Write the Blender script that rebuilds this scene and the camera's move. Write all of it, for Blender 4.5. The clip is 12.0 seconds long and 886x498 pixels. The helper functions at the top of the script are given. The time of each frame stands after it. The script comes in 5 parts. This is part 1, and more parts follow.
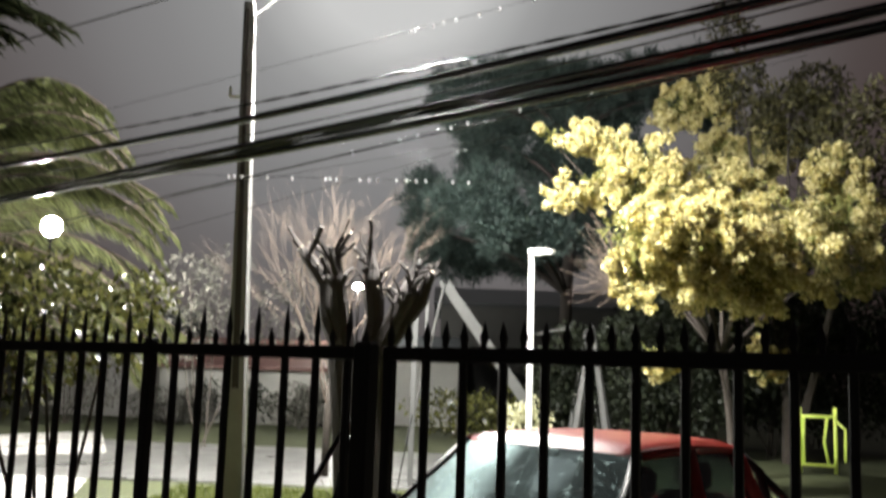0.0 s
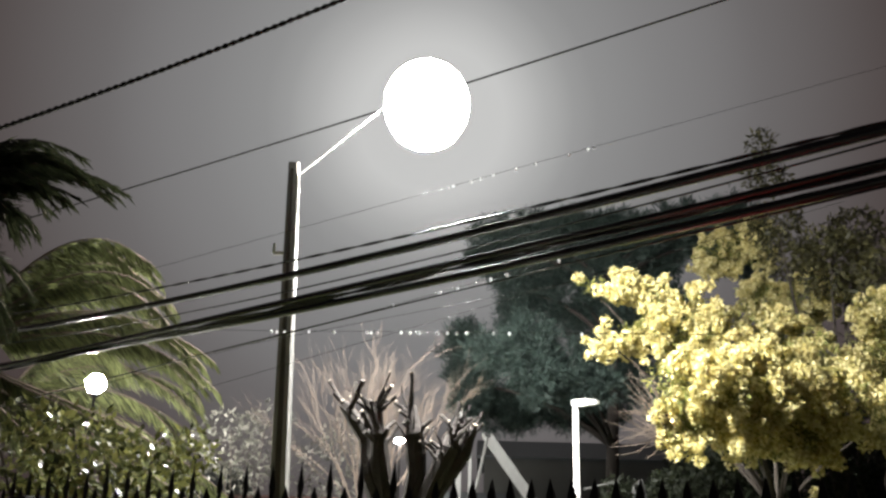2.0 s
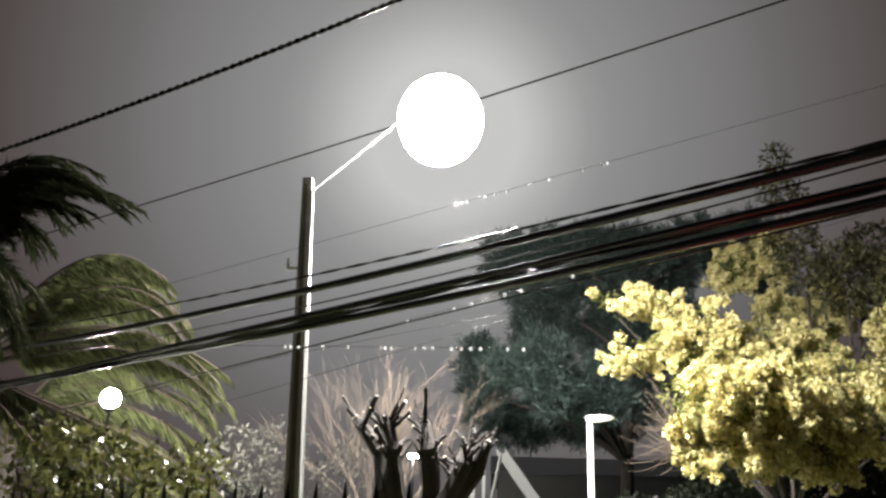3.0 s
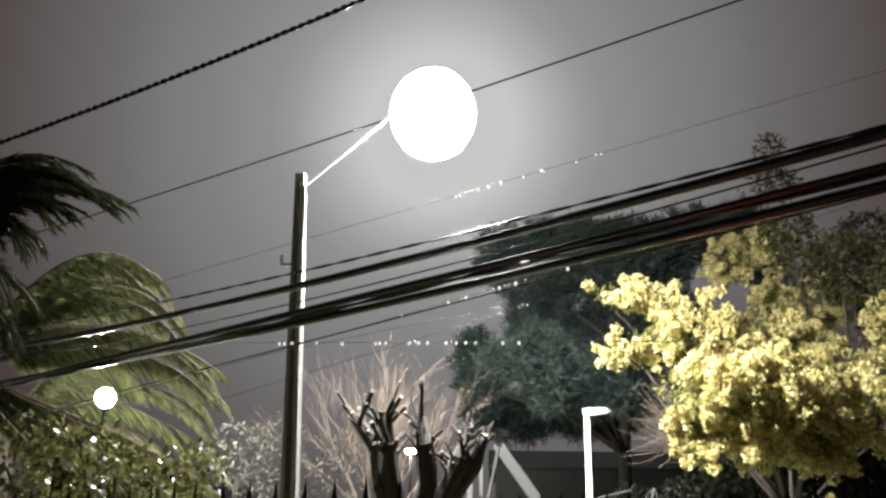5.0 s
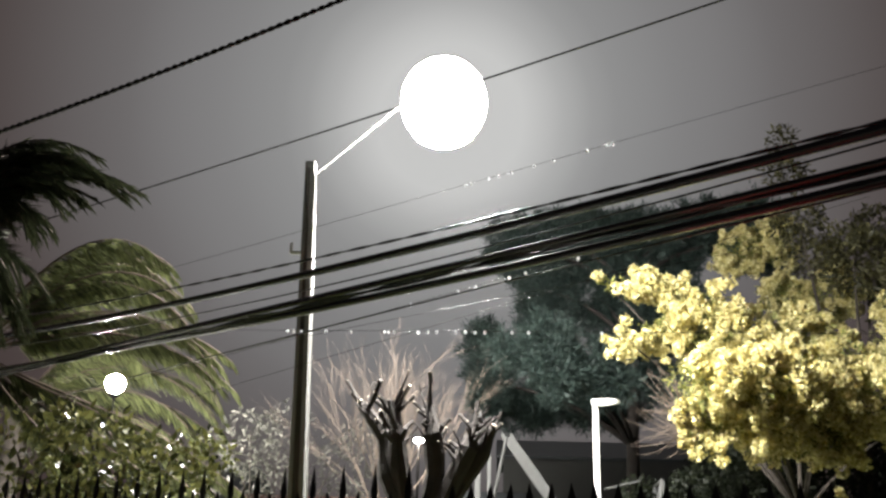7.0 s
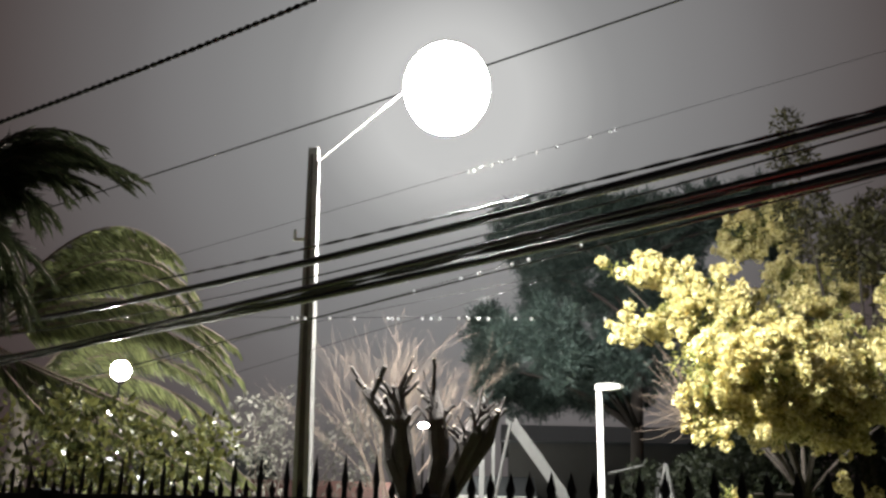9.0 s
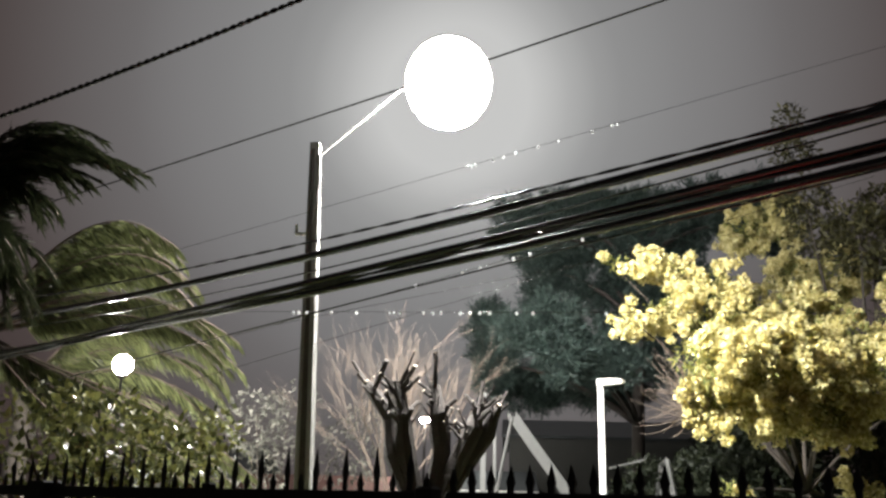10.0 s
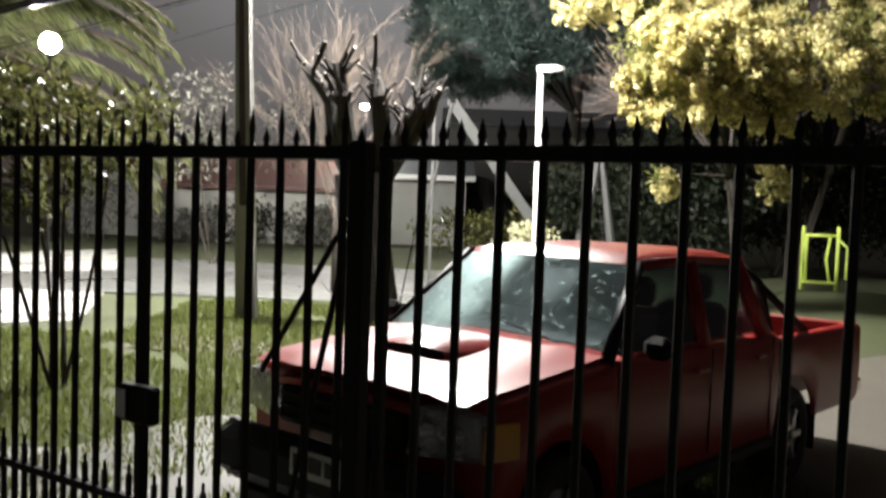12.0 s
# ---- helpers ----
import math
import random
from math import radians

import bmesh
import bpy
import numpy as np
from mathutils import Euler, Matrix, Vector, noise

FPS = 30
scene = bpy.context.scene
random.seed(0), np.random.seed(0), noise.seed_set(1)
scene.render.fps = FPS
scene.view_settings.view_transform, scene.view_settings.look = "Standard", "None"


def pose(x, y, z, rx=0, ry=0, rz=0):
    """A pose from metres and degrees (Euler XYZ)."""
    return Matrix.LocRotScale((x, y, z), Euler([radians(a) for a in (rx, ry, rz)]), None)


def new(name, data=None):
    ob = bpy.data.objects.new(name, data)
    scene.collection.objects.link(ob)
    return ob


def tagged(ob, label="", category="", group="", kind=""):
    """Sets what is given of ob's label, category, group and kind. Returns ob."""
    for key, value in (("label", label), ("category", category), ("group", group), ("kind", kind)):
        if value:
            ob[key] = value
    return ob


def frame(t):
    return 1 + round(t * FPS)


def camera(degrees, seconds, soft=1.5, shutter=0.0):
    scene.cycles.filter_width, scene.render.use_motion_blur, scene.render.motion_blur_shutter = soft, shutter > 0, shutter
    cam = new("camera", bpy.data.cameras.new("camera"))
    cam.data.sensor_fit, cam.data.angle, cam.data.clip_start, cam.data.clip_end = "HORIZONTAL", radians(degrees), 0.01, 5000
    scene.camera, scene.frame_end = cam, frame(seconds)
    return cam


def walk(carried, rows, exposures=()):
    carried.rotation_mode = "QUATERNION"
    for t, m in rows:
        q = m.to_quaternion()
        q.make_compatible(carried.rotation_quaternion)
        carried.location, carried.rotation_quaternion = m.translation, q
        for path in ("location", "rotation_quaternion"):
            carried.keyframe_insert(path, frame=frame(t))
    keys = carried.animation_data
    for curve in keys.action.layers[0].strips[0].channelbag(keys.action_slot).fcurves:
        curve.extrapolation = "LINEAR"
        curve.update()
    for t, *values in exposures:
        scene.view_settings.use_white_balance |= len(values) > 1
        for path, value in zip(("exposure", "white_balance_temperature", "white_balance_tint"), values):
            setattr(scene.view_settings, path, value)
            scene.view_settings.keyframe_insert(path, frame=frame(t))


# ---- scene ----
cam = camera(50.83, 12.0, soft=2.6, shutter=0.5)
# seconds, place, yaw, pitch, lean
ROWS = [
    (0, -0.034, -0.060, 1.983, -0.15, 7.62, 1.99),
    (0.5, -0.033, -0.069, 2.010, 1.00, 12.44, 1.41),
    (1, -0.037, -0.072, 2.008, 2.94, 15.58, 1.71),
    (1.5, -0.038, -0.079, 1.998, 2.80, 16.80, 1.76),
    (2, -0.040, -0.082, 1.990, 2.66, 16.79, 1.66),
    (2.5, -0.041, -0.085, 1.993, 3.58, 17.33, 1.85),
    (3, -0.044, -0.084, 1.997, 3.55, 17.67, 1.88),
    (5, -0.029, -0.005, 2.009, 3.25, 17.37, 1.06),
    (5.5, -0.027, 0.001, 2.009, 3.60, 17.37, 1.58),
    (6, -0.031, 0.009, 2.009, 3.51, 17.07, 1.65),
    (6.5, -0.035, 0.015, 2.009, 3.70, 16.97, 1.72),
    (7, -0.036, 0.019, 2.009, 3.84, 16.72, 1.70),
    (9, -0.024, 0.004, 2.021, 4.08, 15.80, 1.53),
    (9.5, -0.027, 0.006, 2.026, 4.14, 15.67, 1.60),
    (10, -0.021, 0.005, 2.014, 4.18, 15.50, 1.61),
    (10.5, -0.019, 0.016, 2.005, 4.04, 10.31, 1.42),
    (11, -0.007, 0.027, 1.975, 2.62, 4.43, 1.42),
    (11.2, -0.002, 0.015, 1.976, 1.64, 2.74, 1.43),
    (11.5, 0.002, 0.004, 1.942, 1.01, 0.46, 1.33),
    (12, 0.001, 0.001, 1.920, 0.00, -3.28, 2.01),
]
walk(cam, [(t, pose(x, y, z, 90 + pitch, 0, yaw) @ pose(0, 0, 0, 0, 0, roll)) for t, x, y, z, yaw, pitch, roll in ROWS],
     exposures=[(0.0, 0.08), (1.0, 0.0), (10.0, 0.0), (10.6, 0.04), (12.0, 0.06)])

# ---- night sky: low cloud, with the street lamp's misty halo painted in ----
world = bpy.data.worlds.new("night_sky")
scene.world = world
world.use_nodes = True
wn, wl = world.node_tree.nodes, world.node_tree.links
bg = wn["Background"]
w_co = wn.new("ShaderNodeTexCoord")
w_dot = wn.new("ShaderNodeVectorMath")          # brightness painted about the street lamp's direction, dying away behind
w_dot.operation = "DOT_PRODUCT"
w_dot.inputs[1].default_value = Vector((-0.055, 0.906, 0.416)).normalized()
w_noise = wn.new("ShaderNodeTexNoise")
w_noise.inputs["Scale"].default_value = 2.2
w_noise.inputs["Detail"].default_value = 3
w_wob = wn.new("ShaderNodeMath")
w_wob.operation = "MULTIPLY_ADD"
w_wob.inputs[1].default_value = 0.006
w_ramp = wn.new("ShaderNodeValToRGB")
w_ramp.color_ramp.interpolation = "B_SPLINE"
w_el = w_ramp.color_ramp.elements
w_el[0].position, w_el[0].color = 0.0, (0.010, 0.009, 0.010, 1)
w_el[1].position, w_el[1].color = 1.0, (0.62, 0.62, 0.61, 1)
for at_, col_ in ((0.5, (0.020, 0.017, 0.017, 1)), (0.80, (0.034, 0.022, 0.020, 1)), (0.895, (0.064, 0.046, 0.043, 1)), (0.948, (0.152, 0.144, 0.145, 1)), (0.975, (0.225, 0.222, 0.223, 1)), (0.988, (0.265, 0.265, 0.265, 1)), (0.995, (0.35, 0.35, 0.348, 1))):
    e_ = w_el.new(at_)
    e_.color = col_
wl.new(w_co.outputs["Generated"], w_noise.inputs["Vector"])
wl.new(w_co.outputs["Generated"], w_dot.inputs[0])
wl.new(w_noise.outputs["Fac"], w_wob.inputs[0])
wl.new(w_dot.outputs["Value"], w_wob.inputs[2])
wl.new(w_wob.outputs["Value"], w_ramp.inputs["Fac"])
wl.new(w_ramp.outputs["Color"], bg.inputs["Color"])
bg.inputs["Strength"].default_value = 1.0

LAMP = Vector((-1.05, 14.27, 8.87))       # street lamp
GLOBE = Vector((-8.41, 19.81, 4.83))        # globe lamp in the park
LAMP_GLOW, CAP_GLOW, GLOBE_GLOW = 300.0, 1700.0, 2700.0


# ---- materials ----
def ramp_between(nt, fac, a, b):
    m = nt.nodes.new("ShaderNodeMix")
    m.data_type = "RGBA"
    nt.links.new(fac, m.inputs["Factor"])
    m.inputs["A"].default_value, m.inputs["B"].default_value = (*a, 1), (*b, 1)
    return m.outputs["Result"]


def noise_out(nt, co, scale, detail=4, rough=0.6):
    n = nt.nodes.new("ShaderNodeTexNoise")
    n.inputs["Scale"].default_value, n.inputs["Detail"].default_value, n.inputs["Roughness"].default_value = scale, detail, rough
    nt.links.new(co, n.inputs["Vector"])
    return n.outputs["Fac"]


def mat(name, a, b=None, rough=0.6, rough2=None, metal=0.0, big=1.5, fine=30.0, bump=0.2, dist=0.01, coat=0.0, spec=0.5):
    """A surface that wanders between two colours at two scales, with fine relief."""
    m = bpy.data.materials.new(name)
    m.use_nodes = True
    nt = m.node_tree
    p = nt.nodes["Principled BSDF"]
    b = b or tuple(c * 0.6 for c in a)
    co = nt.nodes.new("ShaderNodeTexCoord").outputs["Object"]
    n1, n2 = noise_out(nt, co, big), noise_out(nt, co, fine)
    mix = nt.nodes.new("ShaderNodeMath")
    mix.operation = "MULTIPLY_ADD"
    mix.inputs[1].default_value, mix.inputs[2].default_value = 0.5, -0.05
    nt.links.new(n2, mix.inputs[0])
    add = nt.nodes.new("ShaderNodeMath")
    add.operation = "MULTIPLY_ADD"
    add.inputs[1].default_value = 0.65
    nt.links.new(n1, add.inputs[0])
    nt.links.new(mix.outputs[0], add.inputs[2])
    nt.links.new(ramp_between(nt, add.outputs[0], b, a), p.inputs["Base Color"])
    if rough2 is None:
        p.inputs["Roughness"].default_value = rough
    else:
        mr = nt.nodes.new("ShaderNodeMapRange")
        mr.inputs["From Min"].default_value, mr.inputs["From Max"].default_value = 0.35, 0.65
        mr.inputs["To Min"].default_value, mr.inputs["To Max"].default_value = rough, rough2
        nt.links.new(n1, mr.inputs["Value"])
        nt.links.new(mr.outputs["Result"], p.inputs["Roughness"])
    p.inputs["Metallic"].default_value = metal
    p.inputs["Coat Weight"].default_value = coat
    p.inputs["Coat Roughness"].default_value = 0.16
    p.inputs["Specular IOR Level"].default_value = spec
    if bump:
        bp = nt.nodes.new("ShaderNodeBump")
        bp.inputs["Strength"].default_value, bp.inputs["Distance"].default_value = bump, dist
        nt.links.new(n2, bp.inputs["Height"])
        nt.links.new(bp.outputs["Normal"], p.inputs["Normal"])
    return m


def leaf_mat(name, a, b, rough=0.5, through_light=0.3, spec=0.4):
    """Leaves: each one its own tone, with some light through them."""
    m = bpy.data.materials.new(name)
    m.use_nodes = True
    nt = m.node_tree
    p = nt.nodes["Principled BSDF"]
    geo = nt.nodes.new("ShaderNodeNewGeometry")
    col = ramp_between(nt, geo.outputs["Random Per Island"], a, b)
    nt.links.new(col, p.inputs["Base Color"])
    p.inputs["Roughness"].default_value = rough
    p.inputs["Specular IOR Level"].default_value = spec
    tr = nt.nodes.new("ShaderNodeBsdfTranslucent")
    nt.links.new(col, tr.inputs["Color"])
    mx = nt.nodes.new("ShaderNodeMixShader")
    mx.inputs["Fac"].default_value = through_light
    nt.links.new(p.outputs["BSDF"], mx.inputs[1])
    nt.links.new(tr.outputs["BSDF"], mx.inputs[2])
    nt.links.new(mx.outputs["Shader"], nt.nodes["Material Output"].inputs["Surface"])
    return m


def glow_mat(name, colour, strength):
    m = bpy.data.materials.new(name)
    m.use_nodes = True
    p = m.node_tree.nodes["Principled BSDF"]
    p.inputs["Base Color"].default_value = (0.8, 0.8, 0.8, 1)
    p.inputs["Emission Color"].default_value = (*colour, 1)
    p.inputs["Emission Strength"].default_value = strength
    return m


def glass_mat(name, colour, rough=0.05, bump=0.0):
    m = bpy.data.materials.new(name)
    m.use_nodes = True
    nt = m.node_tree
    p = nt.nodes["Principled BSDF"]
    p.inputs["Base Color"].default_value = (*colour, 1)
    p.inputs["Transmission Weight"].default_value = 1.0
    p.inputs["Specular IOR Level"].default_value = 0.6
    p.inputs["Roughness"].default_value = rough
    p.inputs["IOR"].default_value = 1.45
    if bump:
        co = nt.nodes.new("ShaderNodeTexCoord").outputs["Object"]
        bp = nt.nodes.new("ShaderNodeBump")
        bp.inputs["Strength"].default_value, bp.inputs["Distance"].default_value = bump, 0.01
        nt.links.new(noise_out(nt, co, 45, 3), bp.inputs["Height"])
        nt.links.new(bp.outputs["Normal"], p.inputs["Normal"])
    return m


GRASS_SOIL = mat("grass_soil", (0.075, 0.088, 0.028), (0.022, 0.025, 0.012), rough=0.9, big=1.1, fine=14, bump=0.6, dist=0.04)
GRASS = leaf_mat("grass_blades", (0.07, 0.10, 0.02), (0.16, 0.17, 0.05), rough=0.5, through_light=0.5)
ASPHALT = mat("wet_asphalt", (0.15, 0.148, 0.142), (0.09, 0.089, 0.085), rough=0.25, rough2=0.5, big=0.5, fine=60, bump=0.3, dist=0.006)
CONCRETE_OLD = mat("worn_wet_concrete", (0.21, 0.205, 0.195), (0.11, 0.107, 0.10), rough=0.3, rough2=0.6, big=0.8, fine=35, bump=0.3, dist=0.008)
# concrete paled so that its colour carries the globe lamp's glare
CONCRETE = mat("wet_concrete", (0.66, 0.65, 0.62), (0.44, 0.43, 0.41), rough=0.18, rough2=0.5, big=0.8, fine=35, bump=0.25, dist=0.008)
DIRT = mat("packed_earth", (0.115, 0.10, 0.080), (0.062, 0.054, 0.042), rough=0.7, fine=18, bump=0.5, dist=0.02)
PLASTER = mat("grey_plaster", (0.36, 0.355, 0.33), (0.23, 0.227, 0.21), rough=0.9, fine=20)
PLASTER_PALE = mat("pale_plaster", (0.36, 0.35, 0.33), (0.24, 0.23, 0.22), rough=0.85, fine=12)
DARK_WALL = mat("dark_wall_paint", (0.045, 0.045, 0.043), (0.030, 0.030, 0.029), rough=0.8, fine=20)
# unseen yard floor, dark so that little light bounces onto the fence
YARD = mat("unseen_yard_floor", (0.11, 0.10, 0.09), (0.07, 0.064, 0.058), rough=0.5, fine=25)
IRON = mat("black_iron", (0.005, 0.005, 0.006), (0.010, 0.007, 0.006), rough=0.55, big=6, fine=80, bump=0.25, dist=0.002, spec=0.3)
POLE_CONCRETE = mat("pole_concrete", (0.34, 0.335, 0.32), (0.20, 0.195, 0.185), rough=0.75, big=3, fine=40, bump=0.4)
GALV = mat("galvanised_steel", (0.62, 0.62, 0.60), (0.45, 0.45, 0.44), rough=0.35, metal=0.6, big=5, fine=60, bump=0.1)
WHITE_PAINT = mat("white_paint", (0.82, 0.82, 0.79), (0.66, 0.66, 0.63), rough=0.45, big=4, fine=40, bump=0.08)
CABLE = mat("wet_cable_sheath", (0.012, 0.013, 0.014), (0.020, 0.021, 0.022), rough=0.24, big=8, fine=60, bump=0.05, dist=0.002, spec=0.8, coat=0.8)
BARK = mat("bark", (0.085, 0.070, 0.058), (0.026, 0.021, 0.018), rough=0.9, big=5, fine=22, bump=0.9, dist=0.03)
POLLARD_BARK = mat("dark_pollard_bark", (0.050, 0.040, 0.036), (0.016, 0.013, 0.012), rough=0.9, big=5, fine=22, bump=0.9, dist=0.03)
CUT_WOOD = mat("cut_wood", (0.42, 0.37, 0.30), (0.22, 0.18, 0.14), rough=0.7, fine=40)
TWIG = mat("bare_twigs", (0.15, 0.112, 0.088), (0.085, 0.064, 0.050), rough=0.8, fine=20, bump=0.3)
RED_PAINT = mat("red_car_paint", (0.36, 0.020, 0.016), (0.27, 0.014, 0.012), rough=0.36, big=2, fine=70, bump=0.35, dist=0.003, coat=0.35, spec=0.3)
RED_PAINT.node_tree.nodes["Principled BSDF"].inputs["Coat Roughness"].default_value = 0.34
BLACK_PLASTIC = mat("black_plastic", (0.008, 0.008, 0.009), (0.014, 0.014, 0.014), rough=0.5, fine=90, spec=0.15)
RUBBER = mat("tyre_rubber", (0.020, 0.020, 0.020), (0.032, 0.031, 0.030), rough=0.8, fine=60, bump=0.3)
ALLOY = mat("alloy_rim", (0.60, 0.60, 0.60), (0.45, 0.45, 0.45), rough=0.3, metal=0.8, fine=40, bump=0.05)
DULL_STEEL = mat("dull_steel", (0.14, 0.14, 0.138), (0.09, 0.09, 0.088), rough=0.55, metal=0.2, big=5, fine=50, bump=0.1)
CHROME = mat("chrome", (0.75, 0.75, 0.75), (0.65, 0.65, 0.65), rough=0.12, metal=1.0, fine=40, bump=0.02)
SEAT_CLOTH = mat("seat_cloth", (0.05, 0.05, 0.055), (0.03, 0.03, 0.035), rough=0.9, fine=120)
PLATE_WHITE = mat("plate_white", (0.75, 0.75, 0.72), (0.6, 0.6, 0.58), rough=0.4, fine=30, bump=0.02)
PLATE_INK = mat("plate_ink", (0.02, 0.02, 0.025), rough=0.5, bump=0)
AMBER = mat("amber_lens", (0.75, 0.35, 0.06), (0.65, 0.28, 0.04), rough=0.15, fine=40, bump=0.05)
NEON = mat("lime_painted_steel", (0.70, 0.84, 0.18), (0.55, 0.68, 0.13), rough=0.4, big=5, fine=40, bump=0.08)
ROOF_RED = mat("red_roof_sheet", (0.13, 0.055, 0.045), (0.07, 0.033, 0.028), rough=0.6, fine=10)
ROOF_DARK = mat("dark_roof_sheet", (0.030, 0.036, 0.040), (0.017, 0.020, 0.023), rough=0.6, fine=10)
LENS_GLASS = glass_mat("lamp_glass", (0.95, 0.97, 0.97), 0.05, 0.3)
nt = LENS_GLASS.node_tree        # pale patches mixed into the clear lamp glass paint in its reflections
glint = nt.nodes.new("ShaderNodeBsdfDiffuse")
glint.inputs["Color"].default_value = (0.80, 0.84, 0.84, 1)
hmix = nt.nodes.new("ShaderNodeMixShader")
hmr = nt.nodes.new("ShaderNodeMapRange")
hmr.inputs["From Min"].default_value, hmr.inputs["From Max"].default_value = 0.40, 0.65
hmr.inputs["To Min"].default_value, hmr.inputs["To Max"].default_value = 0.0, 0.40
nt.links.new(noise_out(nt, nt.nodes.new("ShaderNodeTexCoord").outputs["Object"], 14.0, 3), hmr.inputs["Value"])
hout = next(n for n in nt.nodes if n.type == "OUTPUT_MATERIAL")
hsrc = hout.inputs["Surface"].links[0].from_socket
nt.links.new(hmr.outputs["Result"], hmix.inputs["Fac"])
nt.links.new(hsrc, hmix.inputs[1])
nt.links.new(glint.outputs[0], hmix.inputs[2])
nt.links.new(hmix.outputs[0], hout.inputs["Surface"])
WINDSCREEN = glass_mat("wet_windscreen", (0.72, 0.88, 0.88), 0.03, 0.12)
nt = WINDSCREEN.node_tree        # film of rain on the screen, with a bright reflection painted into one half
film = nt.nodes.new("ShaderNodeBsdfGlossy")
film.inputs["Color"].default_value = (0.32, 0.41, 0.41, 1)
film.inputs["Roughness"].default_value = 0.42
fmix = nt.nodes.new("ShaderNodeMixShader")
fco = nt.nodes.new("ShaderNodeTexCoord").outputs["Object"]
fmr = nt.nodes.new("ShaderNodeMapRange")
fmr.inputs["From Min"].default_value, fmr.inputs["From Max"].default_value = 0.42, 0.62
fmr.inputs["To Min"].default_value, fmr.inputs["To Max"].default_value = 0.55, 1.0
nt.links.new(noise_out(nt, fco, 2.3, 5), fmr.inputs["Value"])
fsep = nt.nodes.new("ShaderNodeSeparateXYZ")
nt.links.new(fco, fsep.inputs[0])
# painted brightness covers the far half and fades on the near one
fside = nt.nodes.new("ShaderNodeMapRange")
fside.interpolation_type = "SMOOTHSTEP"
fside.inputs["From Min"].default_value, fside.inputs["From Max"].default_value = -0.42, -0.05
fside.inputs["To Min"].default_value, fside.inputs["To Max"].default_value = 1.0, 0.04
nt.links.new(fsep.outputs["Y"], fside.inputs["Value"])
fmul = nt.nodes.new("ShaderNodeMath")
fmul.operation = "MULTIPLY"
nt.links.new(fmr.outputs["Result"], fmul.inputs[0])
nt.links.new(fside.outputs["Result"], fmul.inputs[1])
fdrop = nt.nodes.new("ShaderNodeMapRange")      # scattered drops
fdrop.inputs["From Min"].default_value, fdrop.inputs["From Max"].default_value = 0.60, 0.72
fdrop.inputs["To Min"].default_value, fdrop.inputs["To Max"].default_value = 0.0, 0.3
nt.links.new(noise_out(nt, fco, 26, 2), fdrop.inputs["Value"])
fadd = nt.nodes.new("ShaderNodeMath")
fadd.operation = "ADD"
fadd.use_clamp = True
nt.links.new(fmul.outputs["Value"], fadd.inputs[0])
nt.links.new(fdrop.outputs["Result"], fadd.inputs[1])
nt.links.new(fadd.outputs["Value"], fmix.inputs["Fac"])
nt.links.new(nt.nodes["Principled BSDF"].outputs["BSDF"], fmix.inputs[1])
nt.links.new(film.outputs["BSDF"], fmix.inputs[2])
nt.links.new(fmix.outputs["Shader"], nt.nodes["Material Output"].inputs["Surface"])
SIDE_GLASS = glass_mat("side_glass", (0.35, 0.42, 0.42), 0.02, 0.05)
HOUSE_GLASS = glass_mat("house_glass", (0.5, 0.55, 0.55), 0.05)
# drops coloured white to hold the lamp's sparkle
WATER = leaf_mat("water_drop", (0.93, 0.94, 0.95), (0.90, 0.91, 0.93), rough=0.1, through_light=0.6, spec=1.0)
STREET_GLOW = glow_mat("street_lamp_glow", (1.0, 0.985, 0.93), LAMP_GLOW)
CAP_LIGHT = glow_mat("street_lamp_downlight", (1.0, 0.985, 0.93), CAP_GLOW)
GLOBE_LIGHT = glow_mat("globe_lamp_glow", (1.0, 0.98, 0.90), GLOBE_GLOW)
FAR_GLOW = glow_mat("far_lamp_glow", (1.0, 0.97, 0.88), 1300.0)
MIMOSA = leaf_mat("mimosa_blossom", (0.84, 0.77, 0.45), (0.48, 0.415, 0.145), rough=0.8, through_light=0.35)
MIMOSA_LEAF = leaf_mat("mimosa_leaf", (0.16, 0.18, 0.05), (0.26, 0.25, 0.08), rough=0.6)
CONIFER = leaf_mat("conifer_needles", (0.014, 0.026, 0.024), (0.058, 0.086, 0.074), rough=0.6, through_light=0.15)
PALM = leaf_mat("palm_leaflets", (0.030, 0.037, 0.016), (0.185, 0.20, 0.085), rough=0.4, through_light=0.35)
# darker copy of PALM: shade of the backlit side put into the colour
BACKLIT_PALM = leaf_mat("backlit_palm_leaflets", (0.016, 0.021, 0.011), (0.050, 0.058, 0.028), rough=0.45, through_light=0.12)
SHRUB = leaf_mat("glossy_shrub_leaves", (0.022, 0.028, 0.009), (0.20, 0.20, 0.065), rough=0.25, through_light=0.2, spec=0.7)
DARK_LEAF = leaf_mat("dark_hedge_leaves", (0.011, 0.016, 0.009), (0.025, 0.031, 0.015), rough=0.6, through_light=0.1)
GREY_LEAF = leaf_mat("grey_shrub_leaves", (0.085, 0.084, 0.072), (0.165, 0.158, 0.137), rough=0.5)
PALE_FLOWER = leaf_mat("pale_flowers", (0.62, 0.60, 0.42), (0.5, 0.5, 0.3), rough=0.7)


